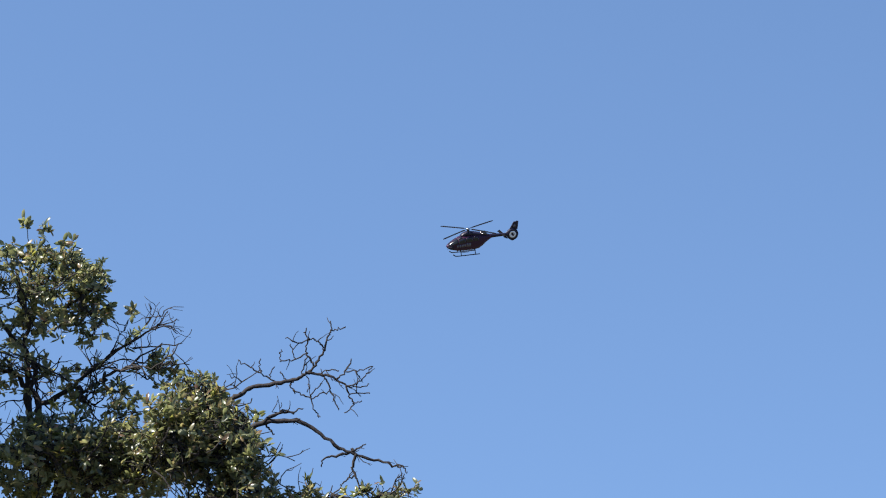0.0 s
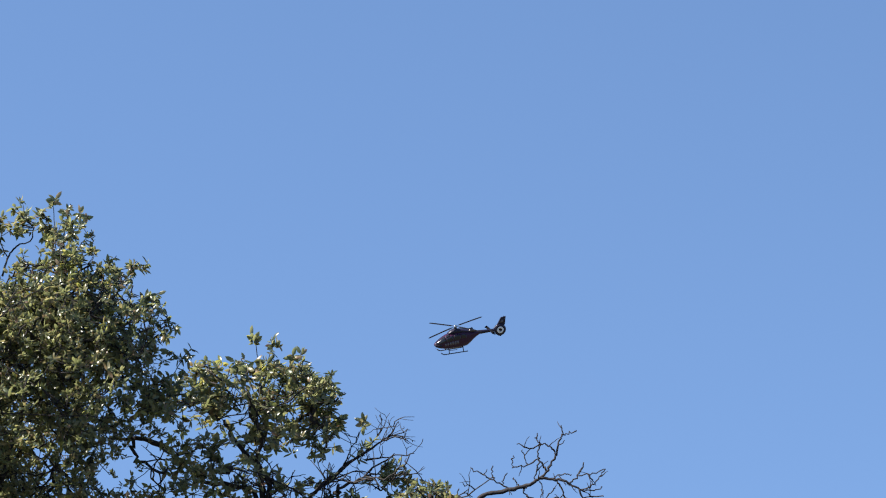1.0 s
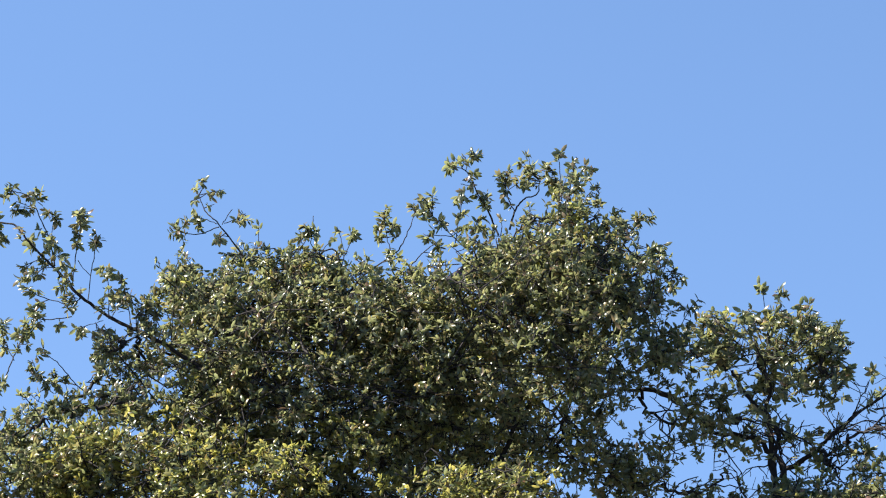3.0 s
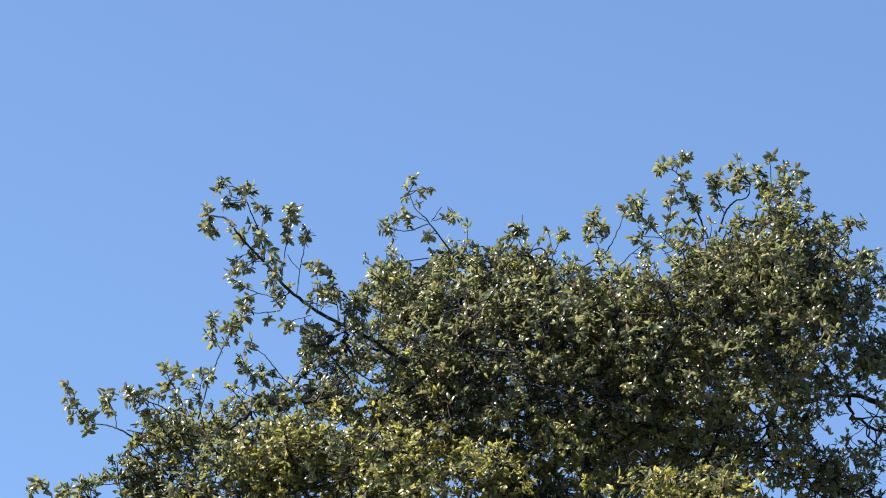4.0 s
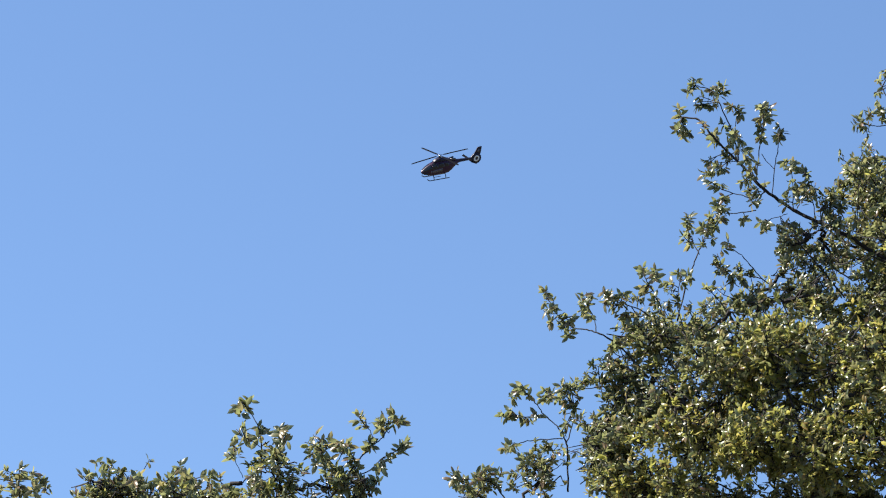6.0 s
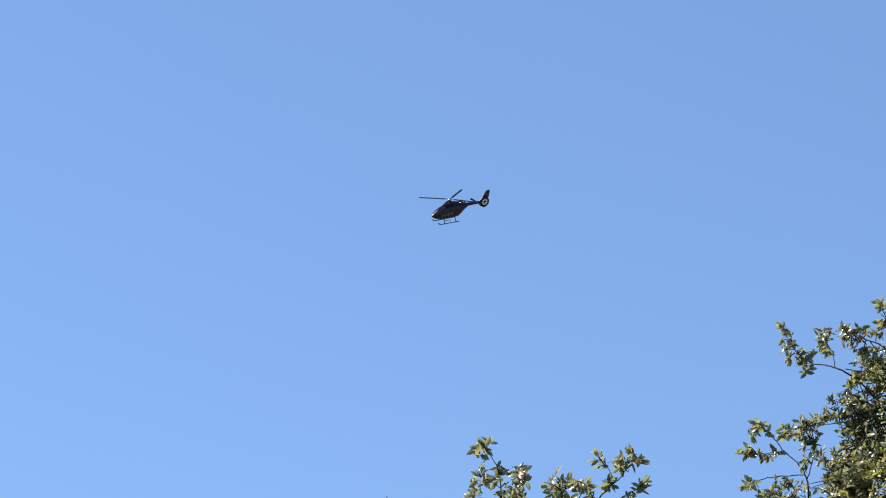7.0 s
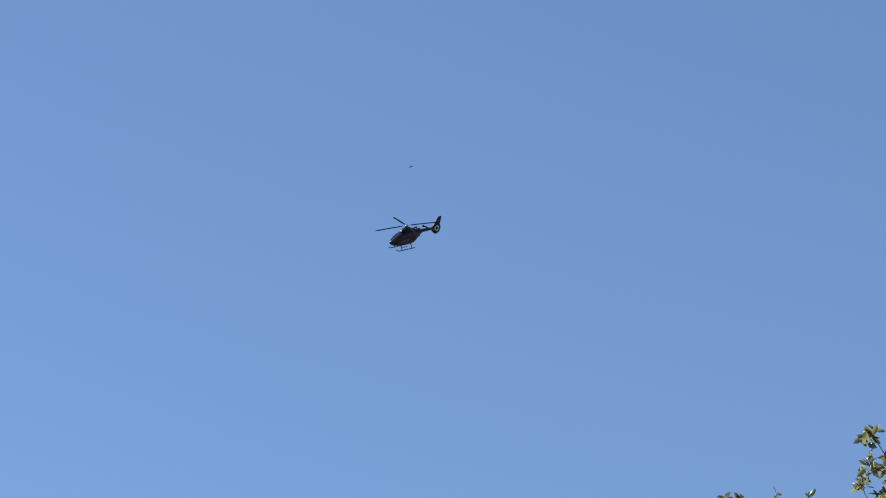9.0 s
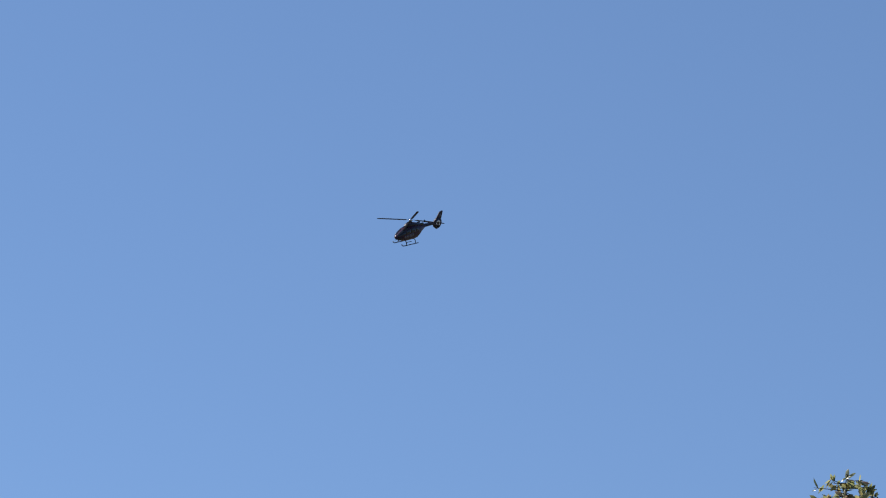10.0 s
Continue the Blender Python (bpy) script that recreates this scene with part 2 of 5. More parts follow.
def make_tree(name, label, foot, fork, clumps, boughs, limbs=(), twigs=(), dead=(), sunlit=(), seed=1, trunk_width=0.11, tracery=60, leaf=0.041, tuft=(7, 12, 0.046, 0.38), twins=0.7):
    """foot: bearing and distance of the trunk; fork: the place where the limbs part; clumps, boughs, limbs and twigs as in the plans above."""
    rng = np.random.default_rng(seed)
    random.seed(seed)
    tree = tagged(new(name), label, "tree", "evergreen oaks")
    base = spot(foot[0], 0, foot[1])
    base.z = -0.06
    fork = spot(*fork)
    trunk = Soup()
    mid = base.lerp(fork, 0.5) + Vector((random.uniform(-0.15, 0.15), random.uniform(-0.1, 0.1), 0))
    trunk.tube(curve([base, mid, fork], 6, 0.008), trunk_width * 1.25, trunk_width * 0.75, 12, 0.06)
    child("trunk", mesh("trunk", trunk.v, trunk.f, BARK), tree)
    nodes = []
    # limbs that the plan names
    for width, dist, way in limbs:
        pts = curve([spot(b2, e2, dist) for b2, e2 in way], 5, 0.006)
        if (pts[0] - fork).length < 1.2:
            pts = [fork.copy()] + pts
        s = Soup()
        s.tube(pts, width * 0.001 * 0.62, width * 0.001 * 0.28, 7, 0.1)
        child("limb", mesh("limb", s.v, s.f, BARK), tree)
        nodes += pts[2:]
    tips, axes, mats = [], [], []
    twig_soup = Soup()
    for group, is_sunlit in ((clumps, False), (sunlit, True)):
        for b2, e2, dist, hx, hy, hz, count in group:
            count = int(count * 1.3 * (0.045 / leaf) ** 1.5)
            c = spot(b2, e2, dist)
            right, away = Vector((math.cos(radians(b2)), -math.sin(radians(b2)), 0)), Vector((math.sin(radians(b2)), math.cos(radians(b2)), 0))
            near = min(nodes, key=lambda q: (q - c).length) if nodes else fork
            root = near if (near - c).length < 0.45 else fork
            s = Soup()
            bend = root.lerp(c, 0.55) + Vector((random.uniform(-0.1, 0.1), random.uniform(-0.1, 0.1), -0.06 * (root - c).length))
            if root is fork:
                bend.z = min(bend.z, c.z - 0.25 - 0.12 * (root - c).length)
            pts = curve([root, bend, c], 6, 0.012)
            s.tube(pts, 0.024 if root is fork else 0.012, 0.007, 6, 0.1)
            child("limb", mesh("limb", s.v, s.f, BARK), tree)
            local = pts[-5:]
            for _ in range(max(4, count // 18)):
                d = Vector(rng.normal(0, 1, 3)).normalized()
                q = c + right * d.x * hx * 0.85 + away * d.y * hy * 0.85 + Vector((0, 0, d.z * hz * 0.85))
                start = random.choice(local)
                m = start.lerp(q, 0.5) + Vector(rng.normal(0, 0.03, 3))
                line = curve([start, m, q], 4, 0.006)
                twig_soup.tube(line, 0.0058, 0.003, 4, 0.1)
                local += line[2:]
            nodes += local
            d = rng.normal(0, 1, (count, 3))
            d /= np.linalg.norm(d, axis=1)[:, None]
            d *= (rng.uniform(0, 1, count) ** (1 / 2.4))[:, None] * rng.uniform(0.8, 1.05, (count, 1))
            d *= np.where(rng.uniform(0, 1, (count, 1)) < 0.07, rng.uniform(1.05, 1.3, (count, 1)), 1.0)
            heart = d[rng.integers(0, max(1, count // 13), count)]
            loose = rng.uniform(0, 1, (count, 1)) < 0.28
            p = np.where(loose, d, heart) * np.array(((hx, hy, hz),)) + np.where(loose, 0, 1) * rng.normal(0, 0.058, (count, 3))
            p = np.array(c) + p[:, 0:1] * np.array(right) + p[:, 1:2] * np.array(away) + p[:, 2:3] * np.array((0, 0, 1.0))
            ax = d * 0.7 + np.array((0, 0, 0.55)) + rng.normal(0, 0.35, d.shape)
            ax /= np.linalg.norm(ax, axis=1)[:, None]
            reach = np.full((len(local) + count, 3), 1e3)
            reach[:len(local)] = [tuple(q) for q in local]
            for i in np.argsort(((p - np.array(c)) ** 2).sum(1)):
                q, v = p[i], ax[i]
                a = Vector(reach[np.argmin(((reach - q) ** 2).sum(1))])
                m = a.lerp(Vector(q), 0.6) - Vector(v) * 0.02
                twig_soup.tube([a, m, q], 0.0032, 0.0018, 3)
                reach[len(local) + i] = m
            tips.append(p)
            axes.append(ax)
            mats.append(rng.uniform(0, 1, count) < (0.62 if is_sunlit else 0.06))
    # boughs: a thin branch with leaf tufts on short side shoots
    spray_tips, spray_axes = [], []
    for width, dist, way, tufts in boughs:
        depth = dist + random.uniform(-0.08, 0.08)
        pts = curve([spot(b2, e2, depth + 0.03 * math.sin(2.1 * k)) for k, (b2, e2) in enumerate(way)], 6, 0.0015)
        s = Soup()
        s.tube(pts, width * 0.0006, max(0.0022, width * 0.0002), 6, 0.1)
        child("bough", mesh("bough", s.v, s.f, BARK), tree)
        for b2, e2 in tufts:
            tip = spot(b2, e2, depth + random.gauss(0, 0.07))
            at = min(pts, key=lambda q: (q - tip).length + 0.35 * max(0, q.z - tip.z))
            out = ((tip - at).normalized() + Vector(rng.normal(0, 0.3, 3)) + Vector((0, 0, 0.35))).normalized()
            twig_soup.tube([at, at.lerp(tip, 0.6) + Vector(rng.normal(0, 0.006, 3)), tip], 0.0034, 0.002, 4)
            spray_tips.append(tuple(tip - out * 0.015))
            spray_axes.append(tuple(out))
            if random.random() < twins:
                side = (out + Vector(rng.normal(0, 0.6, 3))).normalized()
                twin = at.lerp(tip, random.uniform(0.5, 0.9)) + side * random.uniform(0.03, 0.055)
                twig_soup.tube([at.lerp(tip, 0.45), twin], 0.0028, 0.0018, 4)
                spray_tips.append(tuple(twin))
                spray_axes.append(tuple(side))
    for width, dist, way in twigs:
        pts = curve([spot(b2, e2, dist) for b2, e2 in way], 5, 0.004)
        s = Soup()
        s.tube(pts, width * 0.001, 0.002, 5, 0.15)
        child("bare_twig", mesh("bare_twig", s.v, s.f, BARK), tree)
        for i in range(5):
            at = random.choice(pts[2:])
            crooked(twig_soup, at, (pts[-1] - pts[0]).normalized() * 0.7 + Vector(rng.normal(0, 0.6, 3)), random.uniform(0.08, 0.2), 0.0032, 1)
    dead_soup = Soup()
    for group in dead:
        for k, (width, dist, way) in enumerate(group):
            pts = curve([spot(b2, e2, dist) for b2, e2 in way], 5, 0.004)
            s = Soup()
            s.tube(pts, width * 0.00074, 0.0032 if width < 20 else 0.005, 7, 0.16)
            ob = child("dead_branch" if width > 20 else "dead_twig", mesh("dead_branch", s.v, s.f, DEAD), tree)
            tagged(ob, "bare dead branch" if width > 20 else "bare dead twig")
            for i in range(int((pts[-1] - pts[0]).length * 7 + 0.4)):
                at = random.choice(pts[len(pts) // 3:])
                crooked(dead_soup, at, (pts[-1] - pts[-3]).normalized() * 0.5 + Vector(rng.normal(0, 0.6, 3)) + Vector((0, 0, 0.15)), random.uniform(0.04, 0.11), 0.0036, random.choice((0, 0, 1)), 4)
    if dead:
        child("dead_twig_mass", mesh("dead_twig_mass", dead_soup.v, dead_soup.f, DEAD), tree, "fine bare dead twigs", "stuff")
    top = max(p.z for p in nodes)
    low = [q for q in nodes if q.z < fork.z + 0.62 * (top - fork.z)]
    for at in random.sample(low, min(tracery, len(low))):
        crooked(twig_soup, at, Vector((random.gauss(0, 1), random.gauss(0, 0.6), random.gauss(0.2, 0.6))), random.uniform(0.12, 0.36), 0.0056, 2)
    child("twig_mass", mesh("twig_mass", twig_soup.v, twig_soup.f, BARK), tree, "dense thin twigs", "stuff")
    tips, axes, is_bright = np.concatenate(tips), np.concatenate(axes), np.concatenate(mats)
    for flag, mat, title in ((False, LEAF, "crown"), (True, SUNLIT, "crown")):
        pick = is_bright == flag
        if pick.any():
            lv = rosettes(tips[pick], axes[pick], rng, 6, 10, size=leaf)
            child(title, leaf_mesh(title, lv, mat), tree, "leathery green oak leaves" if not flag else "oak leaves coloured lighter yellow-green as if sunlit", "stuff")
    lv = rosettes(np.array(spray_tips), np.array(spray_axes), rng, *tuft)
    rest = tuple(q[300:] for q in lv)
    if len(rest[0]):
        child("spray_leaves", leaf_mesh("spray_leaves", rest, LEAF), tree, "leaves of the outer boughs", "stuff")
    one = mesh("leaf", LEAF_CORNERS.tolist(), LEAF_FACES, LEAF)
    for q, a, s, n, length in zip(*(z[:300] for z in lv)):
        ob = child("leaf", one, tree)
        ob.matrix_basis = Matrix(((a[0], s[0], n[0], q[0]), (a[1], s[1], n[1], q[1]), (a[2], s[2], n[2], q[2]), (0, 0, 0, 1))) @ Matrix.Scale(float(length), 4)
    return tree


# crown clumps: bearing and elevation in degrees from the standpoint, distance, half sizes across, in depth and upright, shoots
EAST_CLUMPS = [
    (-6.46, 8.66, 20.6, 0.39, 0.5, 0.31, 200),
    (-7.45, 8.77, 20.6, 0.23, 0.45, 0.23, 75),
    (-5.69, 8.78, 20.6, 0.15, 0.25, 0.12, 45),
    (-5.57, 8.19, 20.6, 0.16, 0.3, 0.15, 35),
    (-6.49, 7.41, 20.7, 0.42, 0.5, 0.26, 24),
    (-7.29, 7.6, 20.5, 0.26, 0.5, 0.29, 75),
    (-4.07, 6.39, 20.2, 0.30, 0.5, 0.24, 260),
    (-3.21, 6.0, 20.2, 0.17, 0.4, 0.22, 170),
    (-4.95, 6.02, 20.3, 0.35, 0.6, 0.27, 260),
    (-6.03, 6.0, 20.4, 0.38, 0.6, 0.27, 200),
]
EAST_OUTER_CLUMPS = [
    (-7.82, 8.68, 20.6, 0.16, 0.4, 0.19, 40),
    (-5.69, 6.86, 20.6, 0.35, 0.4, 0.16, 32),
    (-3.94, 6.98, 20.2, 0.19, 0.3, 0.13, 70),
    (-3.4, 6.63, 20.2, 0.16, 0.3, 0.13, 60),
    (-4.81, 7.45, 20.4, 0.26, 0.4, 0.22, 20),
    (-1.98, 5.33, 20.2, 0.13, 0.2, 0.06, 30),
    (-0.91, 5.45, 20.2, 0.14, 0.2, 0.08, 45),
    (-3.42, 5.33, 20.2, 0.35, 0.5, 0.19, 170),
]
MIDDLE_TOP = [
    (-9.9, 10.3, 20, 0.36, 0.6, 0.31, 330),
    (-8.98, 9.78, 20, 0.33, 0.6, 0.38, 290),
    (-10.62, 9.52, 20, 0.47, 0.7, 0.38, 470),
    (-9.45, 8.40, 20.2, 0.36, 0.7, 0.33, 190),
    (-11.9, 8.82, 20, 0.47, 0.8, 0.41, 480),
    (-13.16, 9.18, 20, 0.38, 0.7, 0.31, 400),
    (-14.21, 9.54, 20, 0.30, 0.6, 0.25, 300),
    (-15.43, 9.4, 20, 0.33, 0.6, 0.23, 280),
    (-14.97, 8.11, 20, 0.56, 0.8, 0.41, 520),
    (-12.62, 7.57, 20.1, 0.63, 0.8, 0.38, 430),
    (-10.19, 7.19, 20.3, 0.51, 0.7, 0.32, 230),
    (-8.27, 8.78, 20.2, 0.17, 0.4, 0.35, 60),
]
MIDDLE_EDGE = [
    (-8.11, 7.61, 20.3, 0.25, 0.5, 0.29, 38),
    (-9.02, 6.91, 20.3, 0.38, 0.5, 0.19, 55),
    (-14.62, 10.08, 20, 0.28, 0.5, 0.14, 130),
    (-13.8, 10.08, 20, 0.14, 0.4, 0.13, 70),
    (-15.97, 9.8, 20, 0.19, 0.4, 0.16, 90),
    (-12.25, 9.55, 20, 0.38, 0.5, 0.17, 150),
    (-11.1, 10.15, 20, 0.20, 0.5, 0.17, 130),
    (-9.75, 10.95, 20, 0.11, 0.3, 0.14, 40),
    (-16.3, 8.72, 20, 0.22, 0.5, 0.22, 45),
]
MIDDLE_FILL = [
    (-13.62, 8.73, 19.5, 1.01, 0.35, 0.52, 420),
    (-10.62, 9.17, 19.5, 0.70, 0.35, 0.58, 220),
    (-17.67, 6.5, 19.1, 0.84, 0.35, 0.45, 230),
    (-14.97, 8.11, 19.5, 0.46, 0.35, 0.61, 140),
    (-20.0, 6.8, 19.3, 0.14, 0.3, 0.10, 30),
]
MIDDLE_LOW = [
    (-13.02, 6.04, 20.1, 0.47, 0.6, 0.28, 260),
    (-14.36, 5.59, 20, 0.31, 0.5, 0.16, 120),
    (-13.4, 6.2, 20, 0.38, 0.5, 0.19, 140),
    (-19.01, 4.66, 19.3, 0.45, 0.4, 0.14, 190),
    (-16.77, 4.67, 19.4, 0.49, 0.4, 0.14, 220),
    (-14.81, 4.68, 19.5, 0.43, 0.4, 0.14, 200),
    (-11.25, 6.11, 19.9, 0.50, 0.5, 0.16, 160),
    (-7.71, 6.48, 20.4, 0.29, 0.5, 0.19, 60),
    (-8.69, 6.56, 20.3, 0.25, 0.5, 0.22, 90),
    (-14.0, 6.5, 20, 0.25, 0.5, 0.38, 150),
]
MIDDLE_SIDE = [
    (-16.72, 9.00, 19.7, 0.19, 0.35, 0.2, 26),
    (-17.22, 8.78, 19.6, 0.1, 0.3, 0.13, 22),
    (-17.94, 7.88, 19.4, 0.28, 0.35, 0.12, 50),
    (-16.86, 7.93, 19.5, 0.2, 0.35, 0.14, 45),
    (-20.18, 5.67, 19.2, 0.12, 0.3, 0.2, 50),
    (-16.7, 8.7, 19.8, 0.17, 0.4, 0.17, 18),
    (-17.13, 7.93, 19.8, 0.25, 0.4, 0.16, 50),
    (-19.3, 7.33, 19.4, 0.34, 0.4, 0.15, 150),
    (-19.38, 6.22, 19.4, 0.32, 0.5, 0.23, 210),
    (-20.09, 5.5, 19.2, 0.18, 0.4, 0.20, 150),
    (-22.24, 4.8, 19.2, 0.12, 0.3, 0.08, 26),
    (-21.17, 5.13, 19.2, 0.12, 0.3, 0.12, 34),
]
MIDDLE_FRONT = [
    (-11.63, 7.56, 19.6, 0.12, 0.3, 0.18, 18),
    (-13.89, 6.86, 19.6, 0.34, 0.35, 0.12, 44),
    (-12.81, 6.94, 19.6, 0.25, 0.35, 0.14, 33),
    (-11.1, 6.62, 19.6, 0.28, 0.35, 0.11, 33),
    (-16.04, 6.77, 19.6, 0.31, 0.35, 0.14, 44),
    (-13.3, 7.36, 19.4, 0.27, 0.35, 0.18, 60),
    (-11.87, 6.55, 19.3, 0.39, 0.4, 0.18, 110),
    (-10.71, 6.55, 19.3, 0.33, 0.4, 0.18, 100),
]
MIDDLE_FRONT_LOW = [
    (-15.92, 6.91, 19.1, 0.36, 0.4, 0.24, 110),
    (-17.54, 7.08, 19.1, 0.33, 0.4, 0.24, 110),
    (-14.47, 6.91, 19.2, 0.33, 0.4, 0.21, 90),
    (-17.4, 7.04, 19.2, 0.45, 0.35, 0.24, 90),
    (-18.83, 5.95, 18.9, 0.36, 0.3, 0.21, 70),
    (-17.48, 5.69, 18.8, 0.41, 0.3, 0.21, 90),
    (-16.05, 6.15, 18.9, 0.41, 0.3, 0.24, 90),
    (-14.8, 5.79, 18.9, 0.33, 0.3, 0.24, 70),
]
# lower crown brightened by leaves with the sunlight in their colour
MIDDLE_GOLD = [
    (-18.11, 5.96, 19.3, 0.51, 0.6, 0.30, 350),
    (-15.87, 6.95, 19.7, 0.46, 0.7, 0.37, 430),
    (-16.32, 5.52, 19.0, 0.60, 0.5, 0.25, 430),
    (-19.46, 4.97, 19.0, 0.36, 0.4, 0.15, 180),
    (-17.85, 7.03, 19.6, 0.37, 0.6, 0.21, 200),
]
MIDDLE_BACK = [
    (-12.08, 7.00, 20.9, 0.75, 0.4, 0.3, 260),
    (-13.18, 8.60, 20.9, 0.5, 0.4, 0.25, 120),
    (-10.81, 7.98, 20.9, 0.42, 0.4, 0.36, 260),
    (-9.63, 9.40, 20.8, 0.26, 0.4, 0.26, 110),
    (-14.52, 8.02, 21, 0.76, 0.5, 0.49, 210),
    (-11.81, 7.83, 21, 0.76, 0.5, 0.49, 210),
    (-9.9, 8.35, 21, 0.43, 0.5, 0.43, 80),
    (-15.6, 6.95, 20.9, 0.56, 0.5, 0.65, 165),
    (-17.93, 5.69, 20.6, 0.65, 0.4, 0.29, 130),
    (-14.54, 5.35, 20.6, 0.42, 0.4, 0.26, 100),
    (-10.25, 9.88, 20.8, 0.42, 0.4, 0.39, 100),
]
WEST_CLUMPS = [
    (-25.29, 4.85, 18.6, 0.28, 0.3, 0.06, 32),
    (-24.40, 4.99, 18.6, 0.16, 0.3, 0.08, 18),
    (-25.29, 5.11, 18.6, 0.15, 0.3, 0.09, 22),
    (-24.08, 4.95, 18.6, 0.12, 0.25, 0.09, 18),
    (-27.15, 4.68, 18.6, 0.32, 0.3, 0.08, 45),
    (-25.99, 4.34, 18.6, 0.58, 0.5, 0.15, 150),
    (-24.11, 4.37, 18.6, 0.17, 0.4, 0.12, 50),
    (-29.45, 4.25, 18.6, 0.26, 0.3, 0.06, 45),
    (-27.77, 4.67, 18.6, 0.26, 0.25, 0.06, 40),
    (-28.08, 4.86, 18.6, 0.23, 0.2, 0.05, 34),
]
# leafy boughs that stand out from the crowns: thickness at the root in millimetres, distance, way points
# (bearing, elevation), and where the leaf tufts sit on their shoots
MIDDLE_LEFT_BOUGHS = [
    (9, 19.9, ((-14.98, 10.25), (-15.30, 10.65), (-15.48, 10.86), (-15.64, 11.01), (-15.76, 11.28)), ((-15.82, 11.41), (-15.66, 11.50), (-15.87, 11.16), (-15.49, 11.11), (-15.49, 11.29), (-15.33, 11.34), (-15.38, 10.61), (-15.48, 10.54),)),
    (5, 19.9, ((-15.41, 10.75), (-15.71, 10.64), (-15.93, 10.65), (-16.07, 10.69)), ((-16.14, 10.75), (-16.02, 10.59), (-16.11, 10.62), (-16.04, 10.75),)),
    (4, 19.9, ((-15.44, 10.80), (-15.64, 10.87), (-15.75, 10.89)), ((-15.78, 10.95), (-15.74, 10.78), (-15.82, 10.86),)),
    (4, 19.9, ((-15.36, 10.79), (-15.27, 10.94), (-15.20, 11.03)), ()),
]
MIDDLE_LEFT_SPRIGS = [
    (4, 19.9, ((-15.33, 10.81), (-15.18, 10.86), (-15.09, 10.90)), ((-15.07, 10.93), (-14.96, 10.85), (-15.04, 10.82),)),
    (5, 19.9, ((-14.21, 10.25), (-14.03, 10.52), (-13.92, 10.69), (-13.89, 10.93)), ((-14.03, 10.75), (-13.94, 10.69), (-13.83, 10.70), (-14.07, 10.61),)),
    (6, 19.9, ((-13.62, 9.67), (-13.48, 10.03), (-13.37, 10.33), (-13.24, 10.61)), ((-13.21, 10.69), (-13.28, 10.57), (-13.53, 10.35), (-13.50, 10.08), (-13.42, 9.97),)),
    (4, 19.9, ((-13.39, 10.33), (-13.46, 10.61), (-13.51, 10.74)), ((-13.51, 10.76),)),
]
MIDDLE_CENTRE_BOUGHS = [
    (10, 20.0, ((-13.44, 9.54), (-13.16, 9.90), (-12.94, 10.08), (-12.71, 10.24), (-12.51, 10.39), (-12.34, 10.72), (-12.25, 10.97)), ((-13.05, 10.17), (-12.91, 10.10), (-12.65, 10.38), (-12.47, 10.29), (-12.62, 10.16), (-12.27, 11.13), (-12.21, 11.01),)),
    (5, 20.0, ((-12.62, 10.30), (-12.69, 10.52), (-12.75, 10.93)), ((-12.83, 10.79), (-12.72, 11.01), (-12.89, 10.61), (-12.62, 10.73), (-12.49, 10.79), (-12.79, 10.90), (-12.52, 10.61),)),
    (7, 20.0, ((-11.34, 10.32), (-11.66, 10.61), (-11.79, 10.74), (-11.96, 10.92)), ((-12.16, 11.25), (-12.07, 11.13), (-11.96, 11.18), (-11.84, 10.83), (-12.02, 10.92), (-12.14, 10.97), (-11.89, 10.73),)),
]
MIDDLE_CENTRE_SPRIGS = [
    (4, 20.0, ((-11.63, 10.58), (-11.89, 10.61), (-12.02, 10.59)), ((-12.12, 10.64), (-12.05, 10.56),)),
    (6, 20.0, ((-12.44, 9.97), (-12.21, 10.25), (-12.02, 10.41), (-11.93, 10.48)), ((-11.89, 10.50), (-11.82, 10.39), (-12.21, 10.07), (-12.27, 9.98), (-11.96, 10.34),)),
]
MIDDLE_PEAK_BOUGHS = [
    (10, 20.0, ((-10.90, 10.60), (-11.08, 11.01), (-11.24, 11.28), (-11.33, 11.50), (-11.44, 11.64), (-11.59, 11.70)), ((-11.75, 11.78), (-11.59, 11.83), (-11.66, 11.72), (-11.42, 11.85), (-11.29, 11.61), (-11.31, 11.45), (-11.13, 11.25), (-11.04, 11.13), (-11.19, 11.18),)),
    (4, 20.0, ((-11.42, 11.62), (-11.36, 11.82), (-11.30, 11.93)), ((-11.35, 11.97), (-11.22, 11.90), (-11.28, 11.83),)),
    (3, 20.0, ((-11.31, 11.35), (-11.41, 11.40), (-11.50, 11.42)), ()),
    (5, 20.0, ((-11.60, 10.47), (-11.54, 10.88), (-11.47, 11.15)), ((-11.43, 11.24), (-11.51, 11.18), (-11.54, 10.91), (-11.43, 10.75), (-11.48, 10.66),)),
    (5, 20.0, ((-11.02, 10.51), (-11.14, 10.71), (-11.23, 10.86)), ((-11.19, 10.84), (-11.12, 10.73), (-11.32, 10.70),)),
]
